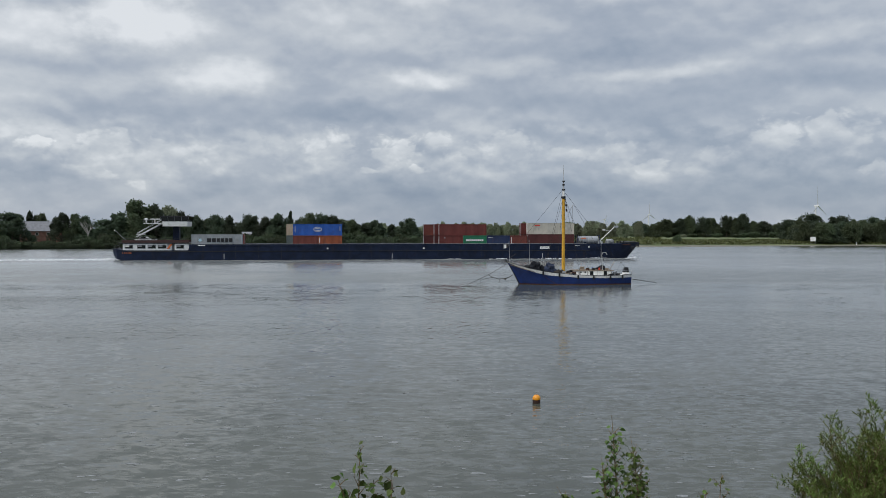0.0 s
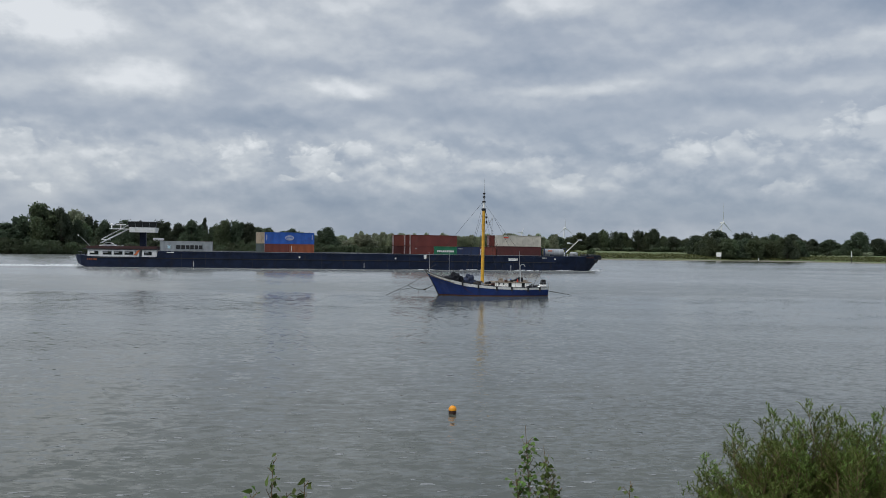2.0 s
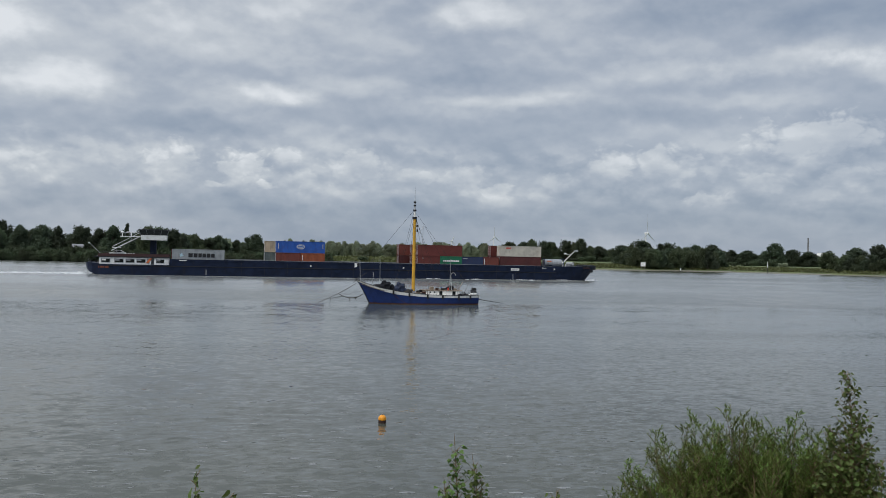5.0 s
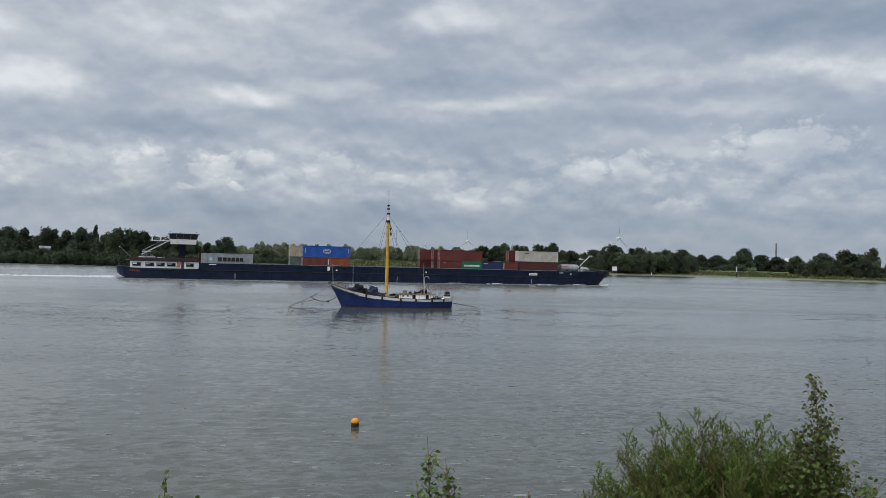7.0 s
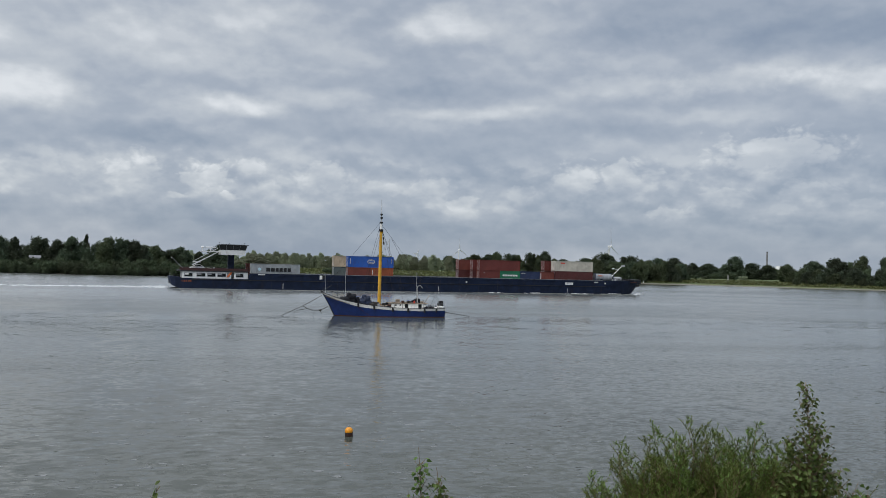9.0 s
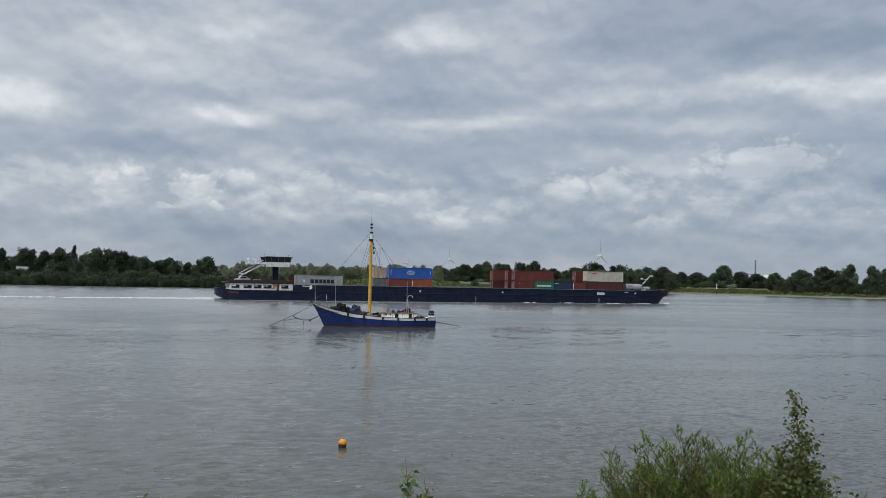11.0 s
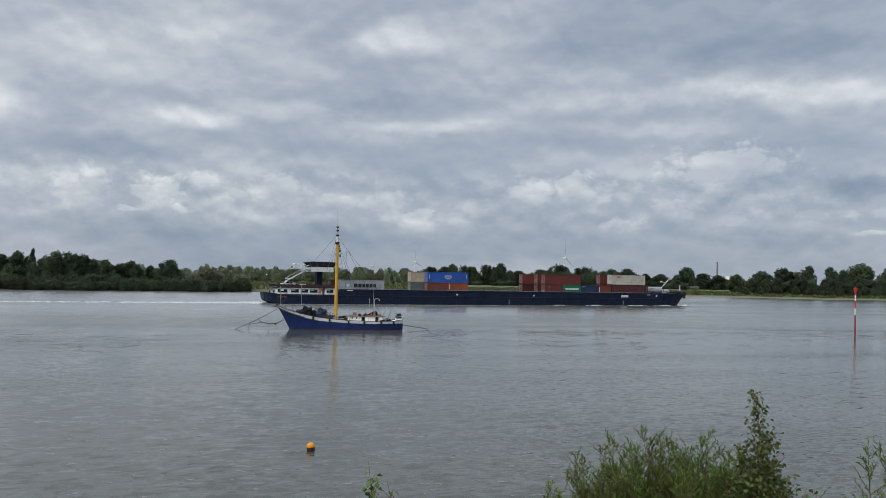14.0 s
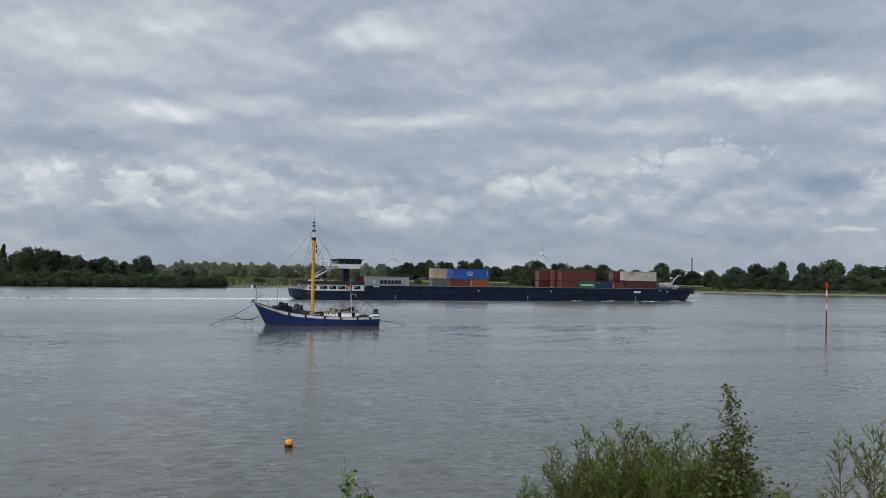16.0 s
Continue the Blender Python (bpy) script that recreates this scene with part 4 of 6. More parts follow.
def boat_pose(t):
    # rides slowly at its mooring
    d = float(np.interp(t, [0, 2, 4, 7, 11, 14, 16], [0.0, 0.22, 0.33, 0.44, 0.56, 0.64, 0.64]))
    turn = float(np.interp(t, [0, 6, 11, 16], [BOAT_TURN, BOAT_TURN, 0.0, -4.0]))
    a = radians(BOAT_TURN)
    swing = pose(BOAT_X + 7.75 * math.cos(a) + d, BOAT_Y + 7.75 * math.sin(a) + 0.05 * d, 0.02 * math.sin(t * 1.3), 0.5 * math.sin(t * 0.9), 0.15 * math.sin(t * 0.7), turn)
    return swing @ pose(-7.75, 0, 0)


def boat_sheer(x):
    return float(np.interp(x, [-0.2, 1.2, 3, 5.5, 9, 13, 17.2], [3.15, 2.65, 2.1, 1.62, 1.28, 1.15, 1.25]))


def boat_half(x, z):
    full = float(np.interp(x, [0.0, 0.8, 2, 4, 7, 10, 14, 16.4, 17.2], [0.06, 0.55, 1.15, 1.8, 2.2, 2.25, 2.05, 1.7, 1.45]))
    low = float(np.interp(x, [0.0, 2, 4, 7, 12, 17.2], [0.15, 0.45, 0.75, 0.92, 0.92, 0.72]))
    return full * float(np.interp(z, [0, 1], [low, 1.0]))


def boat_band(lo, hi, grow=0.0, level=False, start=0.0):
    """Sections of the hull between two shares of its height, or two levels."""
    out = []
    for x in list(np.linspace(0, 2, 7)) + list(np.linspace(2.7, 16.65, 22)):
        if x < start:
            continue
        top = boat_sheer(x)
        ring = []
        a, b = (lo(x) if callable(lo) else lo), (hi(x) if callable(hi) else hi)
        shares = [a + (b - a) * i / 4 for i in range(5)]
        if level:
            shares = [(z + 0.35) / (top + 0.35) for z in shares]
        for sh in shares:
            z = -0.35 + (top + 0.35) * sh
            rake = 1.95 * max(0.0, 1 - x / 6.0) * (1 - sh) ** 0.85
            ring.append((x + rake, -boat_half(x, sh) - grow, z))
        for sh in shares[::-1]:
            z = -0.35 + (top + 0.35) * sh
            rake = 1.95 * max(0.0, 1 - x / 6.0) * (1 - sh) ** 0.85
            ring.append((x + rake, boat_half(x, sh) + grow, z))
        out.append(ring)
    return out


def white_from(x):
    """Share of the hull's height at which the white band begins."""
    return float(np.interp(x, [0, 1.5, 4.5, 16.7], [0.95, 0.89, 0.80, 0.80]))


def make_boat():
    boat = empty("fishing_cutter")
    tagged(boat, "old blue wooden cutter with a yellow mast moored in the river", "boat")
    part("hull", loft(boat_band(0.0, lambda x: white_from(x) - 0.004)), M_BLUE_HULL, boat, "royal blue hull")
    part("boot_top", loft(boat_band(-0.3, 0.13, 0.012, True)), M_RUST, boat, "rusty red waterline band")
    part("bulwark", loft(boat_band(white_from, 1.0, 0.012)), M_WORN_WHITE, boat, "worn white bulwark band")
    for side in (-1, 1):
        xs = list(np.linspace(0.0, 16.6, 24))
        part("cap_rail", line_of_rods([(x, side * boat_half(x, 1.0), boat_sheer(x) + 0.04) for x in xs], 0.04), M_BLACK, boat, "black cap rail")
        part("rubbing_strake", line_of_rods([(x, side * (boat_half(x, white_from(x)) + 0.02), -0.35 + (boat_sheer(x) + 0.35) * (white_from(x) - 0.005)) for x in xs[2:]], 0.02), M_BLUE_HULL, boat)
    part("stem_post", line_of_rods([(1.95 * max(0.0, 1 - u) ** 0.85 - 0.02, 0, -0.35 + 3.5 * u) for u in (0.02, 0.2, 0.4, 0.6, 0.8, 0.93, 1.0)] + [(-0.14, 0, 3.35)], 0.085), M_BLACK, boat, "black stem post")
    part("rudder_post", box(15.95, 16.7, -0.35, 0.35, 1.1, 1.95, 0.1), M_BLACK, boat, "black post at the stern")
    part("stern_band", box(15.93, 16.72, -0.37, 0.37, 1.28, 1.52, 0.03), M_WHITE, boat, "white painted band")
    part("stern_knob", box(16.1, 16.65, -0.3, 0.3, 1.95, 2.2, 0.06), M_BLACK, boat)
    part("deck", loft([[(x, -boat_half(x, 1) * 0.96, boat_sheer(x) - 0.25), (x, boat_half(x, 1) * 0.96, boat_sheer(x) - 0.25), (x, boat_half(x, 1) * 0.9, boat_sheer(x) - 0.33), (x, -boat_half(x, 1) * 0.9, boat_sheer(x) - 0.33)] for x in np.linspace(0.5, 16.4, 18)]), M_WOOD, boat)
    for x in (4.6, 6.7, 9.2, 11.3, 13.6, 15.3):
        part("fender", rod((x, -boat_half(x, 0.9) - 0.12, boat_sheer(x) - 0.5), (x, -boat_half(x, 0.9) - 0.12, boat_sheer(x) + 0.02), 0.12, 0.12, 8), M_RUBBER, boat)
    # deckhouse
    part("deckhouse", box(9.2, 14.0, -1.35, 1.35, 1.0, 1.80, 0.06), M_WORN_WHITE, boat, "low worn white deckhouse")
    part("deckhouse_roof", box(9.0, 14.3, -1.45, 1.45, 1.80, 1.88, 0.03), M_WOOD, boat, "weathered plank roof")
    for x in (11.05, 12.9):
        w = part("doorway", box(x, x + 0.45, -1.38, -1.33, 1.15, 1.76, 0.02), M_BLACK, boat, "dark doorway")
        part("pane", box(x + 0.06, x + 0.39, -1.39, -1.375, 1.35, 1.72), M_GLASS, w)
    for x in (9.8, 10.4):
        part("porthole", rod((x, -1.39, 1.62), (x, -1.34, 1.62), 0.11, 0.11, 12), M_BLACK, boat)
    for i in range(4):
        part("house_seam", box(9.4 + i * 1.3, 9.43 + i * 1.3, -1.365, -1.35, 1.05, 1.78), M_RUST, boat)
    part("coaming", box(7.0, 9.1, -1.0, 1.0, 1.1, 1.5, 0.05), M_WOOD, boat)
    # mast and its top
    part("mast", rod((7.75, 0, 1.0), (7.75, 0, 11.6), 0.235, 0.195, 16), M_YELLOW, boat, "stout yellow mast")
    part("mast_band", rod((7.75, 0, 11.45), (7.75, 0, 11.75), 0.29, 0.29, 14), M_BLACK, boat)
    part("topmast", rod((7.75, 0, 11.7), (7.75, 0, 12.6), 0.17, 0.15, 12), M_WHITE, boat, "white mast top")
    part("mast_band", rod((7.75, 0, 12.55), (7.75, 0, 12.75), 0.24, 0.24, 12), M_BLACK, boat)
    part("topmast", rod((7.75, 0, 12.7), (7.75, 0, 13.9), 0.11, 0.06, 10), M_RAIL_GREY, boat)
    for z in (13.2, 13.65):
        part("mast_lamp", rod((7.75, 0, z), (7.75, 0, z + 0.2), 0.18, 0.18, 10), M_BLACK, boat)
    part("aerial", rod((7.75, 0, 13.8), (7.72, 0, 15.9), 0.05, 0.025, 6), M_RAIL_GREY, boat)
    part("pulley", box(8.05, 8.25, -0.1, 0.1, 9.7, 10.1, 0.05), M_BLACK, boat)
    part("pulley", box(8.0, 8.2, -0.1, 0.1, 10.4, 10.7, 0.05), M_BLACK, boat)
    part("pulley_rope", rod((8.0, 0, 11.5), (8.15, 0, 9.8), 0.03, sides=5), M_ROPE, boat)
    part("gaff_spar", rod((8.0, 0, 8.6), (9.05, 0.2, 10.6), 0.035, 0.03, 6), M_RAIL_GREY, boat)
    part("davit", line_of_rods([(9.0, 0.3, 8.2), (9.05, 0.3, 10.6), (9.3, 0.3, 10.5)], 0.03), M_RAIL_GREY, boat)
    stays = [((7.6, 0, 12.6), (-0.1, 0, 3.2)), ((7.6, 0, 12.3), (4.6, -1.7, 1.7)), ((7.7, 0, 11.6), (6.3, -2.1, 1.5)), ((7.9, 0, 11.6), (9.6, -2.1, 1.2)),
             ((7.9, 0, 12.3), (16.0, 0, 2.0)), ((7.9, 0, 11.6), (12.5, 1.9, 1.2)), ((7.9, 0, 11.6), (11.0, -2.0, 1.2)), ((9.3, 0.3, 10.5), (14.0, -1.8, 1.3)), ((7.7, 0, 11.6), (5.5, 1.9, 1.6))]
    for a, b in stays:
        part("stay", rod(a, b, 0.015, sides=5), M_ROPE, boat, "thin dark rigging wire")
    # poles
    part("flagpole", rod((0.5, 0, 2.6), (0.35, 0, 5.7), 0.04, 0.03, 6), M_STEEL, boat)
    part("pole_arm", rod((0.0, 0, 5.35), (0.95, 0, 5.45), 0.03, sides=5), M_STEEL, boat)
    for x0, x1, z0, z1, m, lab in ((-0.35, 0.0, 4.75, 5.3, M_WHITE, "white half of the pennant"), (-0.05, 0.3, 4.85, 5.35, M_BLACK, "black half of the pennant")):
        part("pennant", loft([[(x0 + (x1 - x0) * u, 0.05 * math.sin(5 * u + x0), z0 + 0.08 * u), (x0 + (x1 - x0) * u, 0.02 + 0.05 * math.sin(5 * u + x0), z1),
                               (x0 + (x1 - x0) * u, 0.05 + 0.05 * math.sin(5 * u + x0), z0 + 0.08 * u)] for u in (0, 0.35, 0.7, 1.0)]), m, boat, lab)
    part("fore_pole", rod((3.15, 0, 2.0), (3.1, 0, 5.9), 0.035, 0.025, 6), M_STEEL, boat)
    part("aft_pole", rod((12.75, -0.6, 1.3), (12.75, -0.6, 6.1), 0.035, 0.025, 6), M_STEEL, boat)
    arch = [(12.75 + 0.45 + 0.35 * math.cos(a), -0.6, 3.9 + 0.35 * math.sin(a)) for a in np.linspace(0, math.pi, 8)]
    part("boat_davit", line_of_rods([(13.0, -0.6, 1.6)] + arch[::-1], 0.05), M_RAIL_GREY, boat, "grey hooked davit")
    part("bow_railing", line_of_rods([(0.9, -0.5, 2.6), (1.1, -0.5, 3.25), (1.9, -0.9, 3.2), (2.1, -1.0, 2.3)], 0.04), M_BLACK, boat)
    part("bow_spar", rod((-0.3, 0.2, 2.9), (1.3, -0.2, 4.1), 0.05, 0.04, 6), M_BLACK, boat)
    part("aft_frame", line_of_rods([(14.4, -1.6, 1.3), (15.2, -1.5, 3.0), (16.2, -1.4, 1.7)], 0.035), M_ROPE, boat)
    part("aft_frame", line_of_rods([(13.9, 0.5, 1.3), (14.7, -0.2, 3.0)], 0.035), M_WOOD, boat)
    for x in np.arange(13.4, 16.6, 0.8):
        part("railing_post", rod((x, -boat_half(x, 1), boat_sheer(x)), (x, -boat_half(x, 1), boat_sheer(x) + 0.65), 0.03, sides=5), M_STEEL, boat)
    part("railing", line_of_rods([(x, -boat_half(x, 1), boat_sheer(x) + 0.63) for x in np.arange(13.4, 16.7, 0.8)], 0.025), M_STEEL, boat)
    for x in np.arange(4.0, 9.5, 1.35):
        part("railing_post", rod((x, -boat_half(x, 1), boat_sheer(x)), (x, -boat_half(x, 1), boat_sheer(x) + 0.4), 0.03, sides=5), M_BLACK, boat)
    part("anchor_winch", box(2.4, 3.4, -0.5, 0.5, 1.9, 2.6, 0.15), M_BLACK, boat)
    part("hawse_chain", line_of_rods([(0.0, -0.15, 2.7), (-1.3, -0.4, 1.95), (-2.5, -0.6, 1.3), (-4.0, -0.8, 0.62), (-5.5, -1.0, -0.05)], 0.03), M_ROPE, boat, "rusty mooring chain")
    part("mooring_rope", line_of_rods(sag((4.6, -1.75, 1.35), (6.6, -2.6, -0.05), 0.12), 0.025), M_RUST, boat, "thin brown mooring rope")
    part("stern_rod", rod((16.5, -0.4, 0.72), (20.4, -0.6, 0.12), 0.045, 0.03, 6), M_BLACK, boat, "dark pole trailing at the stern")
    return boat


def aboard(ob, m, label, category):
    tagged(ob, label, category)
    ABOARD.append((ob, m))


def boat_clutter():
    bm = ball((0, 0, 0.55), 0.74, (1.2, 0.9, 0.9), 3, 0.55)
    bm = ball((0.9, 0.1, 0.35), 0.5, (1.3, 1, 0.8), 3, 0.5, bm)
    aboard(mesh_object("tarpaulin_cover", bm, M_TARP), pose(3.8, -0.2, 1.75), "crumpled black tarpaulin over deck gear", "tarpaulin")
    bm = ball((0, 0, 0.6), 0.74, (1.1, 0.9, 0.95), 3, 0.5)
    bm = ball((0.5, -0.2, 0.3), 0.5, (1.2, 1, 0.7), 3, 0.4, bm)
    aboard(mesh_object("tarpaulin_cover", bm, M_NAVY_TARP), pose(5.8, -0.3, 1.45), "rounded navy tarpaulin bundle on the foredeck", "tarpaulin")
    bm = ball((0, 0, 0.3), 0.5, (1.4, 0.9, 0.6), 3, 0.6)
    aboard(mesh_object("rope_heap", bm, M_ROPE), pose(7.0, -0.8, 1.35), "dark heap of rope beside the mast", "rope")
    bm = loft([[(0, -0.5, 0), (0, 0.5, 0), (0, 0.3, 0.12), (0, -0.3, 0.12)], [(1.0, -0.5, 0), (1.0, 0.5, 0), (1.0, 0.3, 0.62), (1.0, -0.3, 0.62)], [(1.35, -0.5, 0), (1.35, 0.5, 0), (1.35, 0.3, 0.55), (1.35, -0.3, 0.55)]])
    aboard(mesh_object("canvas_cover", bm, M_TARP), pose(12.0, 0, 1.88), "dark canvas cover on the deckhouse roof", "cover")
    bm = box(0, 0.5, -0.3, 0.3, 0, 0.45, 0.04)
    aboard(mesh_object("crate", bm, M_WOOD), pose(10.0, -0.3, 1.88), "small weathered wooden crate", "crate")
    bm = ball((0, 0, 0.22), 0.35, (1.2, 0.9, 0.6), 2, 0.5)
    aboard(mesh_object("fishing_net", bm, M_ROPE), pose(15.0, -0.6, 0.98), "small dark pile of net at the stern", "net")
    branch = empty("drift_branch")
    part("limb", line_of_rods([(0, 0, 0), (0.6, 0.05, -0.34), (1.3, 0.1, -0.55), (2.25, 0.2, -0.55), (2.9, 0.2, -0.3), (3.35, 0.2, 0.0)], 0.045), M_ROPE, branch)
    for a, c in (((-1.0, -0.1, -0.5), (-1.15, -0.2, -1.3)), ((1.5, 0.1, -0.55), (1.45, 0.0, -1.15)), ((0.6, 0.05, -0.34), (-0.9, -0.1, -0.62)), ((0, 0, 0), (0.5, 0, 0.3)), ((2.2, 0.2, -0.55), (2.5, 0.1, -0.95))):
        part("twig", rod(a, c, 0.035, 0.02, 6), M_ROPE, branch)
    part("weed_clump", ball((2.3, 0.2, -0.55), 0.13, (1.5, 1, 0.9), 2, 0.4), M_ROPE, branch)
    aboard(branch, pose(-2.5, -0.6, 1.3), "dark branch caught on the mooring chain", "branch")
    for x, y, z, r in ((8.6, -1.5, 1.1, 0.3), (9.0, 1.0, 1.3, 0.4), (14.6, -1.0, 1.0, 0.35), (13.9, -1.3, 1.0, 0.3)):
        bm = ball((0, 0, r * 0.6), r, (1.3, 0.9, 0.75), 2, 0.6)
        aboard(mesh_object("gear_bag", bm, M_TARP), pose(x, y, z), "small dark bag of gear on the deck", "bag")


def deck_gear():
    """Planks, coils, cans and boxes lying about the old cutter's deck."""
    rnd = random.Random(77)
    for x, y, ln, turn in ((9.3, -0.9, 2.6, 3), (9.6, -0.6, 3.2, -4), (10.9, 0.5, 2.9, 6), (7.2, 0.7, 1.8, 12)):
        bm = box(0, ln, -0.09, 0.09, 0, 0.06, 0.01)
        aboard(mesh_object("plank", bm, M_WOOD), pose(x, y, 1.88 if x > 9 else 1.5, 0, 0, turn), "weathered loose wooden plank on the cutter", "plank")
    for x, y, z, r in ((11.6, -0.9, 1.88, 0.22), (8.3, -0.5, 1.5, 0.26), (6.6, 0.9, 1.35, 0.3), (14.9, 0.3, 1.0, 0.25)):
        bm = bmesh.new()
        for i in range(4):
            rr = r * (1 - 0.06 * i)
            ring = [(rr * math.cos(a), rr * math.sin(a), 0.04 + 0.07 * i) for a in np.linspace(0, 2 * math.pi, 15)]
            bm = line_of_rods(ring, 0.035, 5, bm)
        aboard(mesh_object("rope_coil", bm, M_ROPE), pose(x, y, z), "dark coil of rope on the cutter", "rope")
    for x, y, z, w, h, m, lab in ((10.7, -1.0, 1.88, 0.34, 0.28, M_RUST, "rusty brown tin box"), (13.3, -0.7, 1.88, 0.45, 0.22, M_WOOD, "flat weathered wooden box"),
                                  (8.7, -1.2, 1.1, 0.5, 0.55, M_RUST, "rusty brown locker box"), (14.4, -1.2, 1.0, 0.4, 0.6, M_DECK, "grey battered deck box"), (7.3, -1.3, 1.15, 0.35, 0.6, M_DECK, "grey battered deck box")):
        bm = box(0, w, 0, w * 0.8, 0, h, 0.02)
        bm = box(-0.015, w + 0.015, -0.015, w * 0.8 + 0.015, h - 0.06, h + 0.015, 0.01, bm)
        aboard(mesh_object("gear_box", bm, m), pose(x, y, z, 0, 0, rnd.uniform(-15, 15)), lab + " on the cutter's deck", "box")
    for x, y, z, m in ((12.4, -1.0, 1.88, M_RED), (11.9, 0.6, 1.88, M_BOX["blue"]), (9.0, -1.4, 1.15, M_BLACK)):
        bm = rod((0, 0, 0), (0, 0, 0.26), 0.11, 0.11, 12)
        bm = rod((0, 0, 0.26), (0, 0, 0.34), 0.06, 0.05, 10, bm)
        aboard(mesh_object("jerrycan", bm, m), pose(x, y, z), "small painted fuel can on the cutter", "can")


cutter = make_boat()
ABOARD.append((cutter, pose(0, 0, 0)))
boat_clutter()
deck_gear()
for thing, place in ABOARD:
    thing.matrix_basis = boat_pose(0) @ place


# ---------------------------------------------------------------- buoy and river mark
def make_buoy():
    b = empty("mooring_buoy")
    tagged(b, "small round orange mooring buoy with a wet dark lower half", "buoy")
    smooth(part("float", ball((0, 0, 0.19), 0.165, (1, 1, 1), 3), M_BUOY, b, "orange plastic ball"))
    smooth(part("collar", rod((0, 0, -0.25), (0, 0, 0.15), 0.15, 0.162, 20), M_SLIME, b, "dark algae-covered base"))
    part("eye", rod((0, 0, 0.33), (0, 0, 0.40), 0.03, 0.03, 8), M_STEEL, b)
    return b


def buoy_pose(t):
    x = float(np.interp(t, [0, 4, 7, 8.5, 11, 12.5, 14, 16], [3.82, 3.83, 3.90, 3.94, 4.10, 4.18, 4.22, 4.27]))
    return pose(x, 33.2 + 0.03 * math.sin(t), 0.02 * math.sin(2.2 * t), 3 * math.sin(1.7 * t), 4 * math.sin(1.3 * t), 0)


buoy = make_buoy()
buoy.matrix_basis = buoy_pose(0)


def make_beacon():
    b = empty("river_beacon")
    tagged(b, "red and white banded river marker pole with a red basket top", "marker pole")
    z = [-2.0, 3.1, 4.0, 5.05, 5.85, 6.5]
    for i, (a, c) in enumerate(zip(z, z[1:])):
        part("pole_band", rod((0, 0, a), (0, 0, c), 0.10, 0.10, 12), (M_WET_RED if i == 0 else M_RED) if i % 2 == 0 else M_WHITE, b)
    part("basket", rod((0, 0, 6.2), (0, 0, 6.75), 0.13, 0.27, 12), M_RED, b, "red conical topmark")
    part("basket_rim", rod((0, 0, 6.75), (0, 0, 6.85), 0.28, 0.28, 12), M_RED, b)
    part("spike", rod((0, 0, 6.85), (0, 0, 7.1), 0.05, 0.03, 8), M_RED, b)
    b.matrix_basis = pose(87.0, 93.6, 0, 0, 0.9, 0)


make_beacon()


def make_current_lines():
    """Low standing ripples where the current passes the beacon."""
    for i, (x, y, ln, w, h) in enumerate(((64, 97.5, 30, 0.9, 0.05), (84, 93.0, 50, 0.9, 0.14), (70, 104, 34, 0.8, 0.035), (92, 99.0, 30, 0.8, 0.04))):
        ob = smooth(arrays_object("current_ripple", *crest(ln, w, h, 60 + i * 3.1, -3.0), M_WATER))
        tagged(ob, "long dark ripple where the current passes the beacon", "ripple", group="ripples at the beacon")
        ob.matrix_basis = pose(x, y, 0)


make_current_lines()


# ---------------------------------------------------------------- flecks of foam drifting by
def make_flecks():
    rnd = random.Random(31)
    verts, faces = [], []
    for i in range(560):
        y = 19.5 + 24 * rnd.random() ** 1.5
        x = rnd.uniform(-16, 14) * (0.6 + y / 60)
        s = rnd.uniform(0.03, 0.085) * rnd.choice((0.6, 0.8, 1, 1.4))
        base, n = len(verts), 9
        verts.append((x, y, 0.012))
        for j in range(n):
            a = 2 * math.pi * j / n
            r = s * (0.35 + rnd.random())
            verts.append((x + 2.3 * r * math.cos(a), y + 0.8 * r * math.sin(a), 0.004))
        faces += [(base, base + 1 + j, base + 1 + (j + 1) % n) for j in range(n)]
    ob = arrays_object("foam_flecks", verts, faces, M_FLECK)
    tagged(ob, "pale flecks of foam drifting on the near water", "foam", kind="stuff")
    return ob


M_FLECK = surface("thin_wet_foam", (0.22, 0.225, 0.22), 0.35, vary=0.3, scale=4, bump=0.2)
flecks = make_flecks()


# ---------------------------------------------------------------- far bank
LEFT = [(-186, 352, 12.9, 8.7), (-167, 358, 12.8, 5.2), (-162, 359, 12.6, 4.3), (-158, 361, 11.6, 5.2), (-149, 363, 10.2, 6.3),
        (-144, 365, 13.2, 4.3), (-137, 367, 18.8, 6.8), (-130, 369, 16.9, 4.0), (-113, 373, 12.4, 3.4), (-105, 375, 12.4, 4.5),
        (-98, 375, 12.9, 2.5), (-89, 374, 12.4, 4.2), (-81, 372, 11.8, 3.3), (-75, 371, 12.8, 4.1), (-61, 370, 13.1, 4.1),
        (-56, 371, 12.8, 3.8), (-50, 373, 12.4, 4.1), (-196, 348, 11.8, 8.1), (-204, 344, 12.7, 8.1), (-212, 339, 11.7, 7.6), (-16, 399, 11.0, 4.9)]
LEFT_BACK = [(-203, 401, 14.4, 3.3), (-198, 403, 13.6, 4.6), (-141, 421, 18.0, 5.8), (-135, 422, 15.2, 3.9), (-79, 422, 15.4, 1.9),
             (-53, 426, 11.1, 3.7), (-47, 428, 9.1, 3.1), (-40, 429, 9.4, 5.0), (-33, 431, 9.1, 3.8), (-27, 432, 8.5, 3.8)]
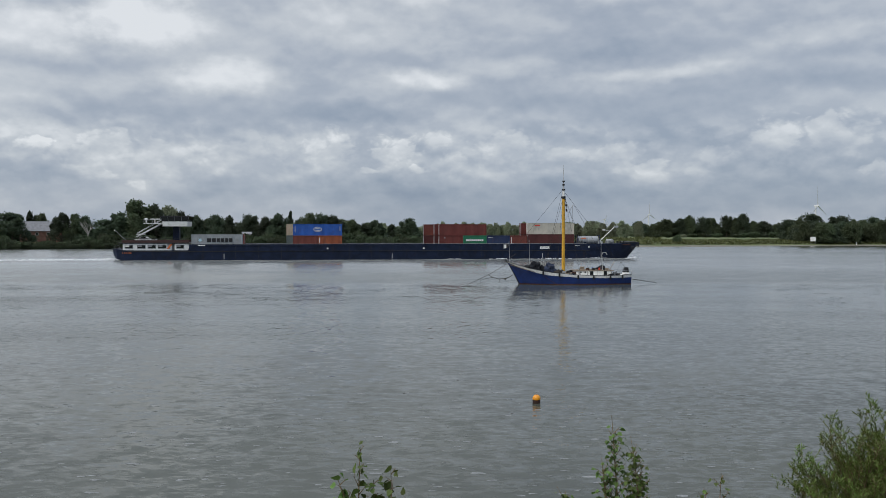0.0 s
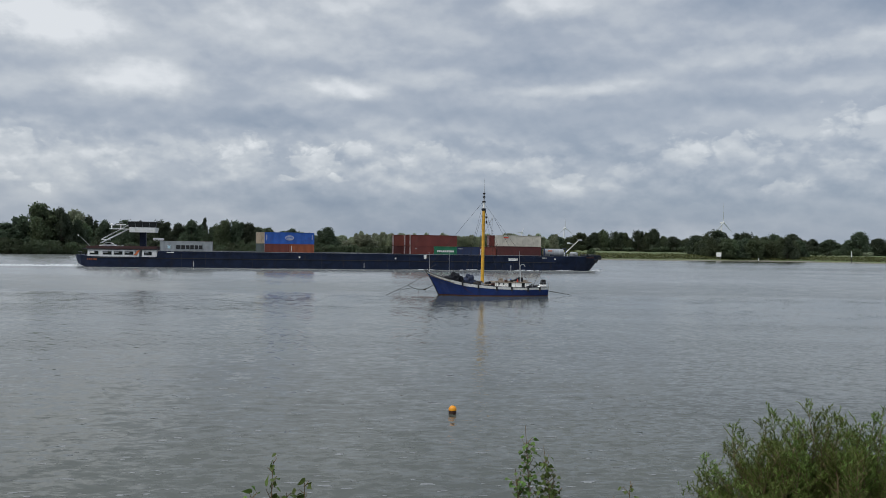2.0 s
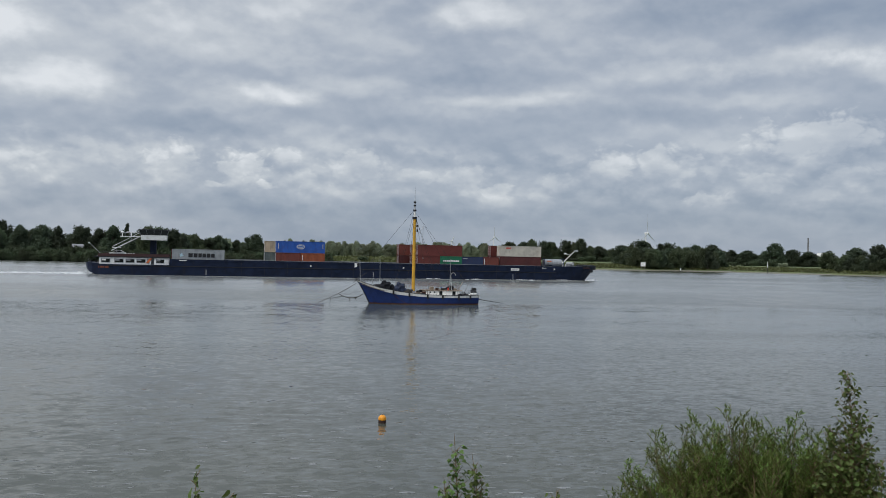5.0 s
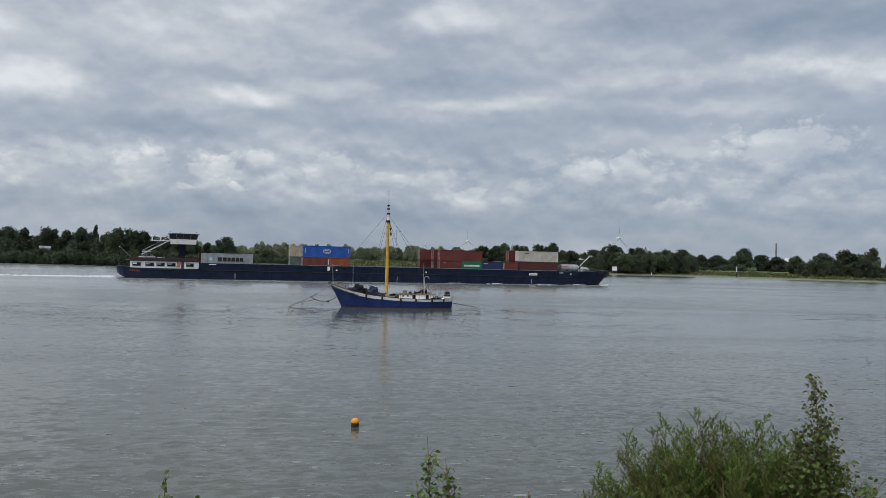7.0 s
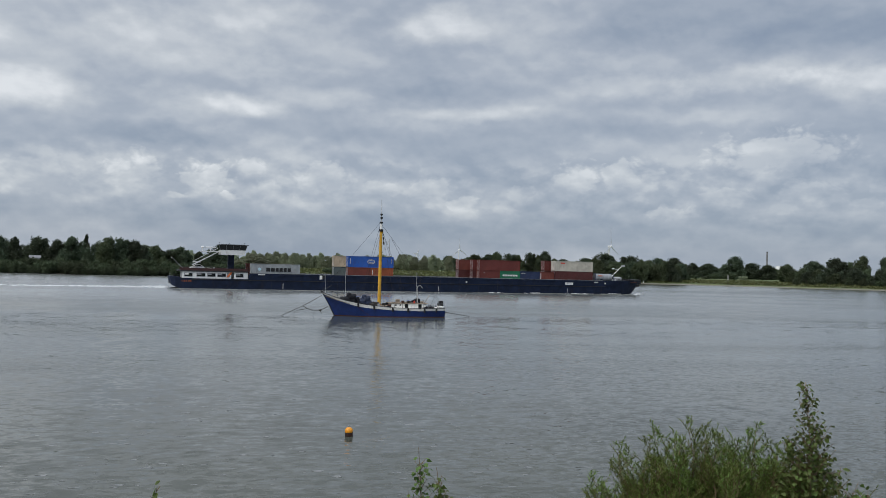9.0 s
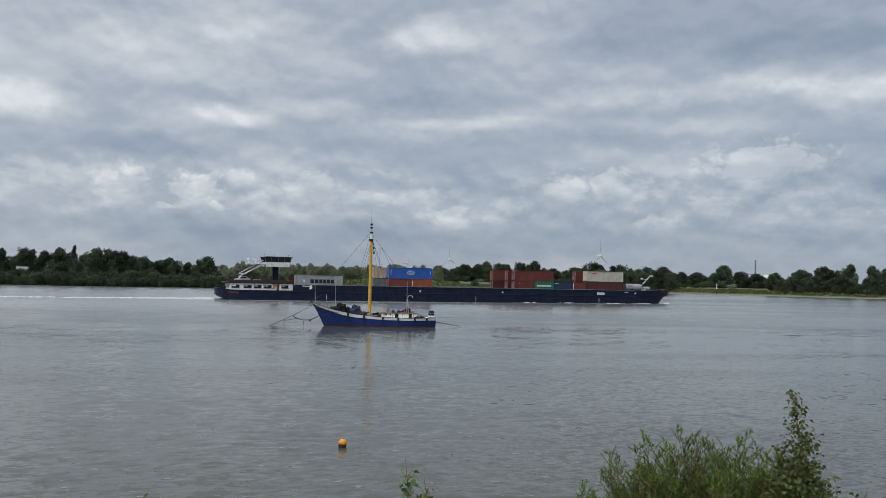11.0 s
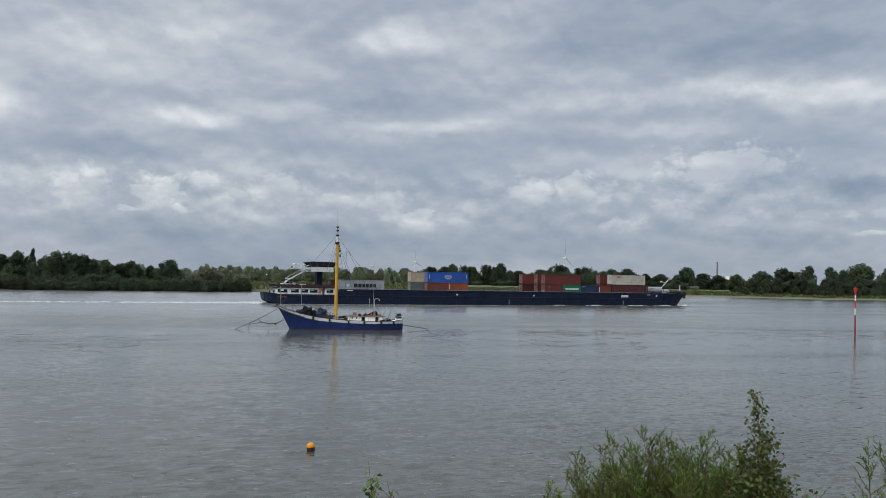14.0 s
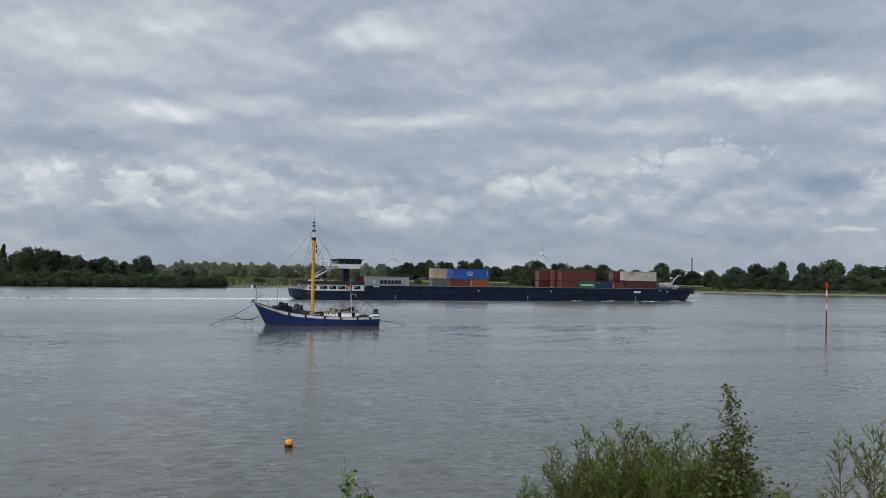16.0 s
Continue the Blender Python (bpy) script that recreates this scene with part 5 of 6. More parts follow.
MEADOW = [(158, 661, 12.1, 6.9), (179, 656, 13.8, 8.9), (190, 653, 14.7, 5.9), (197, 651, 16.9, 5.9), (207, 648, 15.5, 6.9),
          (214, 646, 15.0, 4.9), (223, 642, 16.7, 5.9), (229, 640, 15.4, 4.5), (235, 638, 18.0, 6.9), (242, 635, 12.6, 5.9), (249, 633, 12.2, 7.9)]
POINT = [(194, 459, 11.7, 5.1), (201, 461, 12.3, 3.7), (210, 463, 14.6, 8.1), (226, 465, 13.4, 7.5), (234, 466, 11.8, 4.6),
         (237, 449, 12.6, 4.4), (248, 450, 13.3, 6.0), (230, 449, 11.1, 5.1)]
RIGHT_BACK = [(345, 597, 11.6, 6.0), (356, 591, 12.0, 7.0), (367, 585, 11.4, 6.0), (374, 580, 17.4, 9.0), (383, 574, 12.8, 7.0), (393, 567, 11.7, 8.0)]
RIGHT = [(312, 431, 11.0, 5.4), (324, 424, 13.1, 7.8), (336, 417, 15.1, 7.0), (342, 413, 12.9, 3.1), (347, 410, 16.4, 4.7), (356, 402, 15.8, 4.7),
         (364, 401, 14.7, 3.9), (377, 400, 18.3, 9.6), (394, 397, 16.0, 6.5), (405, 395, 14.8, 8.2), (419, 392, 15.8, 9.2), (430, 382, 16.6, 9.2), (441, 369, 16.1, 9.2)]


def leaf_clumps(points, sizes, rnd, flat=0.5):
    """Small ragged four-cornered leaf clumps, each turned its own way."""
    verts, faces = [], []
    for p, s in zip(points, sizes):
        n = Vector((rnd.gauss(0, 1), rnd.gauss(0, 1), rnd.gauss(0.5, 1))).normalized()
        u = n.orthogonal().normalized()
        v = n.cross(u)
        a = rnd.random() * 6.28
        u, v = u * math.cos(a) + v * math.sin(a), v * math.cos(a) - u * math.sin(a)
        b = len(verts)
        for x, y in ((-1, -0.2), (0.1, -0.65), (1, 0.15), (-0.1, 0.7)):
            verts.append(p + u * (x * s * (0.7 + 0.5 * rnd.random())) + v * (y * s) + n * (0.25 * s * rnd.random()))
        faces.append((b, b + 1, b + 2, b + 3))
    return verts, faces


def tree_model(kind, seed):
    """A tree 1 unit wide in radius and 2 units high, scaled when planted: trunk, limbs, crown."""
    rnd = random.Random(seed)
    tree = empty({"column": "poplar_tree", "willow": "willow_tree"}.get(kind, "broadleaf_tree"))
    bm = rod((0, 0, -0.05), (0.02, 0, 0.7), 0.07, 0.05, 8)
    bm = rod((0.02, 0, 0.68), (0.0, 0.03, 1.6), 0.05, 0.015, 7, bm)
    part("trunk", bm, M_BARK, tree)
    lobes = []
    n = 34
    for i in range(n):
        u = (i + 0.5) / n
        z = 0.14 + 1.62 * u + rnd.uniform(-0.09, 0.09)
        wide = {"round": math.sin(math.pi * min(1, 0.30 + 0.62 * u)) ** 0.6, "column": 0.9 * math.sin(math.pi * (0.28 + 0.66 * u)) ** 0.6,
                "willow": math.sin(math.pi * (0.36 + 0.56 * u)) ** 0.6, "cone": 1.05 - 0.95 * u}[kind]
        a = rnd.random() * 6.28
        off = wide * 0.78 * (0.35 + 0.7 * rnd.random()) * (1 + 0.25 * math.sin(a * 2 + seed))
        lobes.append((Vector((off * math.cos(a), off * math.sin(a), z)), (0.16 + 0.22 * rnd.random()) * (0.5 + 0.5 * wide)))
        if i % 4 == 0:
            part("limb", rod((0, 0, 0.35 + 0.6 * u), lobes[-1][0], 0.03, 0.008, 5), M_BARK, tree)
    lobes.append((Vector((0.05 * rnd.gauss(0, 1), 0.05, 1.8)), 0.2 if kind != "cone" else 0.1))
    pts, sizes = [], []
    for c, r in lobes:
        for _ in range(int(150 + 520 * r)):
            d = Vector((rnd.gauss(0, 1), rnd.gauss(0, 1), rnd.gauss(0, 1))).normalized()
            k = r * (0.55 + 0.55 * rnd.random() ** 0.6) * (1 + 0.55 * noise.noise(d * 2.5 + c * 3))
            if rnd.random() < 0.14:
                k *= rnd.uniform(1.1, 1.4)
            p = c + Vector((d.x * k, d.y * k, d.z * k * 1.05))
            if p.z < 0.06:
                p.z = 0.06 + 0.1 * rnd.random()
            pts.append(p)
            sizes.append(0.030 + 0.042 * rnd.random())
    v, f = leaf_clumps(pts, sizes, rnd)
    arrays_object("crown", v, f, {"round": M_OAK, "column": M_ALDER, "willow": M_HAZED_WILLOW, "cone": M_OAK}[kind], tree)
    return tree


def bush_model(seed, material):
    rnd = random.Random(seed)
    bush = empty("riverside_bush")
    part("stem", rod((0, 0, -0.1), (0.1, 0, 0.6), 0.05, 0.02, 6), M_BARK, bush)
    part("stem", rod((0, 0, -0.1), (-0.3, 0.1, 0.55), 0.04, 0.02, 6), M_BARK, bush)
    pts, sizes = [], []
    for i in range(9):
        a = rnd.random() * 6.28
        o = 0.62 * rnd.random()
        c, r = Vector((o * math.cos(a), o * math.sin(a), 0.3 + 0.35 * rnd.random())), 0.28 + 0.16 * rnd.random()
        for _ in range(130):
            d = Vector((rnd.gauss(0, 1), rnd.gauss(0, 1), rnd.gauss(0, 1))).normalized()
            p = c + d * (r * (0.6 + 0.5 * rnd.random()))
            p.z = max(p.z, 0.02)
            pts.append(p)
            sizes.append(0.05 + 0.06 * rnd.random())
    v, f = leaf_clumps(pts, sizes, rnd)
    arrays_object("foliage", v, f, material, bush)
    return bush


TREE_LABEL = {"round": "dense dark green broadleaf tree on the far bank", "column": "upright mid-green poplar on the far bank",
              "willow": "grey-green willow on the far bank, paled for distance haze", "cone": "dark pointed conifer among the bank trees"}
MODELS = {k: [tagged(tree_model(k, 11 * i + len(k)), TREE_LABEL[k], "tree", "trees on the far bank") for i in range(3)] for k in TREE_LABEL}
BUSHES = [tagged(bush_model(40 + i, m), "low dense green bush at the water's edge", "bush", "bushes on the far bank") for i, m in enumerate((M_SHRUB, M_SHRUB, M_HAZED_WILLOW))]
PLANTED = set()
rnd_land = random.Random(21)


def put(model, x, y, r, h, unit=2.0):
    m = pose(x, y, ground_height(x, y) - 0.1, 0, 0, rnd_land.random() * 360) @ Matrix.Diagonal((r, r, h / unit, 1))
    if model not in PLANTED:
        PLANTED.add(model)
        model.matrix_basis = m
        return model
    made = copy_thing(model, m)
    made.matrix_basis = m
    return made


def plant(rows, kinds, wide=1.22):
    for i, (x, y, h, r) in enumerate(rows):
        kind = kinds[i % len(kinds)]
        if r > 3.5 and -150 < x < 300:
            side = rnd_land.choice((-1, 1)) * r * 0.9
            put(rnd_land.choice(MODELS[kind]), x + side, y + 9, r * 0.9, h * rnd_land.uniform(0.68, 0.86))
        if r < 2.7:
            kind, r = "cone", r * 1.4
        put(rnd_land.choice(MODELS[kind]), x, y, r * (wide if x > -150 else 1.1), h * 1.02)


def plant_far_bank():
    plant(LEFT, ("round", "round", "column", "round"), 1.5)
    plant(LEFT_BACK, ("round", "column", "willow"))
    plant(MEADOW, ("round", "column"))
    plant(POINT, ("round", "column", "round"))
    plant(RIGHT_BACK, ("round",))
    plant(RIGHT, ("column", "round", "round", "column"), 1.35)
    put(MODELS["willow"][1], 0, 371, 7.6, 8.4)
    # a long belt of young willows behind the reeds, haze in their colour
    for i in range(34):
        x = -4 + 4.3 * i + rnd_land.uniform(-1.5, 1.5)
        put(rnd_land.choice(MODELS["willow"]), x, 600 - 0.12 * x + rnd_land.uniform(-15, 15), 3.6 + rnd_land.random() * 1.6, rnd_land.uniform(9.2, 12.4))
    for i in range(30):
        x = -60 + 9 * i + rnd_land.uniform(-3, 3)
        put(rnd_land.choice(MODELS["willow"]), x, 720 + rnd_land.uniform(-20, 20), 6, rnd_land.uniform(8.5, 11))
    # trees filling in behind the left shore
    for i in range(30):
        x = -225 + 6.6 * i + rnd_land.uniform(-3, 3)
        if -200 < x < -162:
            continue
        put(rnd_land.choice(MODELS["round"] + MODELS["column"]), x, 405 + 0.1 * x + rnd_land.uniform(-8, 8), 4.5 + 2 * rnd_land.random(), rnd_land.uniform(8.5, 11.5))
    # bushes along the water
    for deg in np.arange(-31, 3.0, 0.27):
        a = radians(deg + rnd_land.uniform(-0.2, 0.2))
        d = bank_distance(a) + rnd_land.uniform(-1.0, 9)
        put(rnd_land.choice(BUSHES[:2]), d * math.sin(a), d * math.cos(a), rnd_land.uniform(2.8, 4.4), rnd_land.uniform(3.2, 5.6) * (0.62 if -28 < deg < -23.6 else 1.0), 1.0)
    # a closed hedge hanging over the upstream water's edge
    for deg in np.arange(-31, 3.0, 0.23):
        a = radians(deg + rnd_land.uniform(-0.1, 0.1))
        d = bank_distance(a) + rnd_land.uniform(-2.0, 2.0)
        put(rnd_land.choice(BUSHES[:2]), d * math.sin(a), d * math.cos(a), rnd_land.uniform(2.0, 3.2), rnd_land.uniform(2.6, 4.2) * (0.7 if -28 < deg < -23.6 else 1.0), 1.0)
    for deg in (5, 16, 23.6, 24.3, 25.1, 25.9, 26.7, 27.4, 36.5, 37.4, 38.4, 39.5, 40.3, 41.2, 42.0, 43.0, 44.0, 45.0, 46.0, 47.5, 49):
        a = radians(deg)
        d = bank_distance(a) + rnd_land.uniform(10, 20)
        put(rnd_land.choice(BUSHES[:2]), d * math.sin(a), d * math.cos(a), rnd_land.uniform(2.6, 4.5), rnd_land.uniform(3, 6), 1.0)
    # closed lower storey behind the meadows and on the point
    for deg in np.concatenate([np.arange(23.2, 29.5, 0.45), np.arange(36.3, 52, 0.36)]):
        a = radians(deg + rnd_land.uniform(-0.15, 0.15))
        d = bank_distance(a) + rnd_land.uniform(24, 48)
        put(rnd_land.choice(MODELS["round"] + MODELS["column"][:2]), d * math.sin(a), d * math.cos(a), rnd_land.uniform(4, 6), rnd_land.uniform(6.5, 10.5))
    for deg in np.arange(23.9, 29.0, 0.42):
        a = radians(deg + rnd_land.uniform(-0.1, 0.1))
        d = bank_distance(a) + rnd_land.uniform(6, 16)
        put(rnd_land.choice(MODELS["round"] + MODELS["column"]), d * math.sin(a), d * math.cos(a), rnd_land.uniform(4.5, 6.5), rnd_land.uniform(9.0, 12.0))
    for deg in np.arange(12.5, 36, 0.5):
        a = radians(deg + rnd_land.uniform(-0.15, 0.15))
        d = rnd_land.uniform(690, 740)
        put(rnd_land.choice(MODELS["round"] + MODELS["column"]), d * math.sin(a), d * math.cos(a), rnd_land.uniform(5, 7.5), rnd_land.uniform(8, 12))
    for deg in np.arange(14, 34, 0.8):
        a = radians(deg + rnd_land.uniform(-0.3, 0.3))
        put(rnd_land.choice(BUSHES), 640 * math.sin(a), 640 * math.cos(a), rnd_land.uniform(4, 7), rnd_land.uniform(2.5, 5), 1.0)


def make_reeds():
    """A belt of reeds and tall grass on the low bank."""
    rnd = random.Random(8)
    pts, sizes = [], []
    for i in range(26000):
        deg = rnd.uniform(-31, 50)
        a = radians(deg)
        deep = (170 if deg < 15 else 60) if deg > 2 else 16
        d = bank_distance(a) + 5 + deep * rnd.random() ** 1.6
        x, y = d * math.sin(a), d * math.cos(a)
        tall = 1.7 if 3 < deg < 15 else 0.7
        pts.append(Vector((x, y, ground_height(x, y) + tall * rnd.random() * (0.6 + 0.6 * noise.noise(Vector((x * 0.05, y * 0.05, 0)))))))
        sizes.append(0.45 + 0.5 * rnd.random())
    v, f = leaf_clumps(pts, sizes, rnd)
    tagged(arrays_object("reeds", v, f, M_REED), "yellow-green reeds and tall grass along the far bank", "reeds", kind="stuff")


plant_far_bank()
make_reeds()


# ---------------------------------------------------------------- far buildings and masts
def make_house(name, label, x, y, w, d, eaves, ridge, wall, turn):
    h = empty(name)
    tagged(h, label, "house")
    z = -0.6
    part("wall", box(-w / 2, w / 2, -d / 2, d / 2, z, eaves), wall, h)
    part("gable", loft([[(sx, -d / 2, eaves), (sx, d / 2, eaves), (sx, 0, ridge - 0.1)] for sx in (-w / 2, w / 2)]), wall, h)
    roof = part("roof", loft([[(-w / 2 - 0.4, -d / 2 - 0.5, eaves - 0.15), (-w / 2 - 0.4, 0, ridge), (-w / 2 - 0.4, d / 2 + 0.5, eaves - 0.15), (-w / 2 - 0.4, 0, ridge - 0.25)],
                              [(w / 2 + 0.4, -d / 2 - 0.5, eaves - 0.15), (w / 2 + 0.4, 0, ridge), (w / 2 + 0.4, d / 2 + 0.5, eaves - 0.15), (w / 2 + 0.4, 0, ridge - 0.25)]]), M_SLATE, h, "grey tiled pitched roof")
    for i in range(3):
        cx = -w / 2 + (i + 0.5) * w / 3
        f = part("window", box(cx - 0.6, cx + 0.6, -d / 2 - 0.06, -d / 2 + 0.02, eaves - 2.0, eaves - 0.7), M_WHITE, h)
        part("pane", box(cx - 0.5, cx + 0.5, -d / 2 - 0.08, -d / 2 - 0.05, eaves - 1.9, eaves - 0.8), M_GLASS, f)
    h.matrix_basis = pose(x, y, ground_height(x, y), 0, 0, turn)


make_house("farm_barn", "long low barn with a grey roof behind the trees", -188, 378, 14, 9, 5.2, 9.6, M_BRICK, 26)
make_house("brick_house", "red brick house with a grey roof behind the bank", -172, 369, 6.4, 6.0, 6.2, 9.8, M_BRICK, 22)
make_house("white_cottage", "small white cottage behind the bushes on the bank", -85.8, 357, 3.6, 4, 4.6, 5.4, M_WHITE, 14)


def make_dead_tree():
    t = empty("bare_tree")
    tagged(t, "bleached bare tree without leaves", "tree")
    rnd = random.Random(4)
    part("trunk", rod((0, 0, -0.3), (0.2, 0, 5.5), 0.32, 0.2, 8), M_DEADWOOD, t)
    for i in range(9):
        z = 3.2 + 0.3 * i
        a = rnd.random() * 6.28
        mid = (1.8 * math.cos(a), 1.8 * math.sin(a), z + 2.6)
        b = part("limb", rod((0.1, 0, z), mid, 0.11, 0.06, 6), M_DEADWOOD, t)
        for j in range(3):
            c = a + rnd.uniform(-0.9, 0.9)
            part("branch", rod(mid, (mid[0] + 1.5 * math.cos(c), mid[1] + 1.5 * math.sin(c), mid[2] + rnd.uniform(1, 2.6)), 0.05, 0.02, 5), M_DEADWOOD, b)
    t.matrix_basis = pose(-152, 349, ground_height(-152, 349))


make_dead_tree()


def make_turbine(x, y, hub, blade, spin, face):
    t = empty("wind_turbine")
    tagged(t, "white three-bladed wind turbine far inland", "wind turbine", "wind turbines")
    part("tower", rod((0, 0, -2), (0, 0, hub - 1), 2.4, 1.3, 20), M_TURBINE, t)
    part("nacelle", box(-1.3, 1.3, -3.2, 2.6, hub - 1.4, hub + 1.4, 0.5), M_TURBINE, t)
    rotor = part("rotor_hub", ball((0, 0, 0), 1.9, (1, 1.3, 1)), M_TURBINE, t)
    rotor.matrix_basis = pose(0, -4.4, hub, 0, spin, 0)
    for i in range(3):
        a = 2 * math.pi * i / 3
        secs = []
        for u, c, th in ((0.0, 0.9, 0.9), (0.06, 1.1, 0.9), (0.2, 1.75, 0.5), (0.6, 1.0, 0.28), (0.97, 0.4, 0.12), (1.0, 0.1, 0.05)):
            r = u * blade
            secs.append([(px * math.cos(a) + r * math.sin(a), py, -px * math.sin(a) + r * math.cos(a)) for px, py in ((-c, 0), (0, -th), (c, 0), (0, th))])
        part("blade", loft(secs), M_TURBINE, rotor)
    t.matrix_basis = pose(x, y, 3, 0, 0, face)


def make_chimney():
    c = empty("factory_chimney")
    tagged(c, "slender grey factory chimney", "chimney")
    part("shaft", rod((0, 0, -2), (0, 0, 31.5), 1.1, 0.9, 18), M_CONCRETE, c)
    part("rim", rod((0, 0, 31.2), (0, 0, 32.2), 1.0, 1.0, 18), M_CONCRETE, c)
    c.matrix_basis = pose(626, 904, 3.2)
    f = empty("factory_building")
    tagged(f, "white boxy factory building", "factory")
    part("hall", box(-6, 6, -8, 8, -1, 10.5, 0.1), M_WHITE, f)
    part("upper_floor", box(-3.5, 4, -6, 6, 10.5, 12.6, 0.1), M_WHITE, f)
    for i in range(3):
        part("window_strip", box(-5.5, 5.5, -8.05, -7.98, 2.2 + i * 2.8, 3.2 + i * 2.8), M_GLASS, f)
    f.matrix_basis = pose(522, 733, 3.0, 0, 0, -35)


make_chimney()
for row in [(706, 1547, 53, 38.5, -3, 38), (586, 2327, 53, 34, -2, 30), (505, 2553, 42, 17, 25, 20)]:
    make_turbine(*row)


def make_board():
    b = empty("bank_sign")
    tagged(b, "white square river sign on two posts", "sign")
    part("board", box(-1.25, 1.25, -0.05, 0.05, 1.3, 3.5, 0.02), M_WHITE, b)
    for x in (-0.9, 0.9):
        part("post", rod((x, 0.1, -0.8), (x, 0.1, 3.4), 0.08, sides=8), M_STEEL, b)
    b.matrix_basis = pose(184.3, 406.3, ground_height(184.3, 406.3), 0, 0, -24)


make_board()


def make_post(x, y, top):
    p = empty("shore_post")
    tagged(p, "white and dark shore marker post", "marker post", "marker posts on the far bank")
    g = ground_height(x, y)
    g = max(g, -0.8)
    part("shaft", rod((0, 0, -0.5), (0, 0, (top - g) * 0.55), 0.16, sides=8), M_BLACK, p)
    part("upper_shaft", rod((0, 0, (top - g) * 0.55), (0, 0, top - g), 0.2, sides=8), M_WHITE, p)
    p.matrix_basis = pose(x, y, g)


for px, py, top in ((250.5, 396, 6.2), (325.8, 416, 5.2), (198.9, 392.5, 1.9)):
    make_post(px, py, top)


# ---------------------------------------------------------------- plants on the near bank
def leaf_shape(kind, size):
    """Outline of one leaf in its own plane: along x, across y, fold z."""
    if kind == "willow":
        return [(0, 0, 0), (0.35 * size, -0.10 * size, 0.03 * size), (size, 0, -0.06 * size), (0.35 * size, 0.10 * size, 0.03 * size)]
    return [(0, 0, 0), (0.12 * size, -0.36 * size, 0.06 * size), (0.42 * size, -0.44 * size, 0.08 * size), (1.02 * size, 0, -0.10 * size),
            (0.42 * size, 0.44 * size, 0.08 * size), (0.12 * size, 0.36 * size, 0.06 * size)]


def add_leaf(verts, faces, kind, at, way, rnd, size):
    way = Vector(way).normalized()
    side = way.cross(Vector((0, 0, 1)))
    if side.length < 0.05:
        side = Vector((1, 0, 0))
    side.normalize()
    roll = rnd.uniform(-1.1, 1.1)
    up = side.cross(way)
    s2, u2 = side * math.cos(roll) + up * math.sin(roll), up * math.cos(roll) - side * math.sin(roll)
    b = len(verts)
    pts = leaf_shape(kind, size)
    for x, y, z in pts:
        verts.append(Vector(at) + way * x + s2 * y + u2 * z)
    if kind == "willow":
        faces += [(b, b + 1, b + 2), (b, b + 2, b + 3)]
    else:
        faces += [(b, b + 1, b + 2, b + 3), (b, b + 3, b + 4, b + 5)]


def add_stick(wood, a, b, r0, r1, sides=4):
    """One thin tapered twig, added to the lists of corners and faces."""
    verts, faces = wood
    a, b = Vector(a), Vector(b)
    way = b - a
    u = way.cross(Vector((0.31, 0.87, 0.38))).normalized()
    v = way.normalized().cross(u)
    n = len(verts)
    for p, r in ((a, r0), (b, r1)):
        for k in range(sides):
            t = 2 * math.pi * k / sides
            verts.append(p + (u * math.cos(t) + v * math.sin(t)) * r)
    faces += [(n + k, n + (k + 1) % sides, n + sides + (k + 1) % sides, n + sides + k) for k in range(sides)]


def stem_path(a, b, bow, n, rnd):
    a, b = Vector(a), Vector(b)
    off = Vector((rnd.gauss(0, 1), rnd.gauss(0, 1), 0)) * bow
    return [a.lerp(b, i / n) + off * math.sin(math.pi * i / n) for i in range(n + 1)]


def willow_stem(parent, base, tip, rnd, dense=1.0):
    path = stem_path(base, tip, 0.10, 8, rnd)
    wood = ([], [])
    for i in range(8):
        add_stick(wood, path[i], path[i + 1], 0.016 - 0.0018 * i, 0.016 - 0.0018 * (i + 1), 5)
    verts, faces = [], []
    length = (path[-1] - path[0]).length
    for j in range(int(26 * dense)):
        u = 0.22 + 0.78 * (j + rnd.random()) / int(26 * dense)
        i = min(7, int(u * 8))
        p = path[i].lerp(path[i + 1], u * 8 - i)
        a = rnd.random() * 6.28
        reach = (0.10 + 0.36 * (1.08 - u)) * rnd.uniform(0.6, 1.2)
        end = p + Vector((math.cos(a) * reach * 0.75, math.sin(a) * reach * 0.75, reach * rnd.uniform(0.45, 1.25)))
        if reach > 0.16:
            add_stick(wood, p, end, 0.004, 0.002)
        k = 8 + int(reach * 52)
        for q in range(k):
            f = (q + 0.5) / k
            at = p.lerp(end, f)
            d = (end - p).normalized() * 0.8 + Vector((rnd.gauss(0, 0.5), rnd.gauss(0, 0.5), rnd.gauss(0.15, 0.4)))
            add_leaf(verts, faces, "willow", at, d, rnd, rnd.uniform(0.042, 0.076))
    for q in range(9):
        add_leaf(verts, faces, "willow", path[-1] - Vector((0, 0, 0.012 * q)), (rnd.gauss(0, 0.5), rnd.gauss(0, 0.5), 1.0), rnd, rnd.uniform(0.05, 0.085))
    arrays_object("stem", *wood, M_TWIG, parent)
    arrays_object("foliage", verts, faces, M_WILLOW_LEAF, parent)


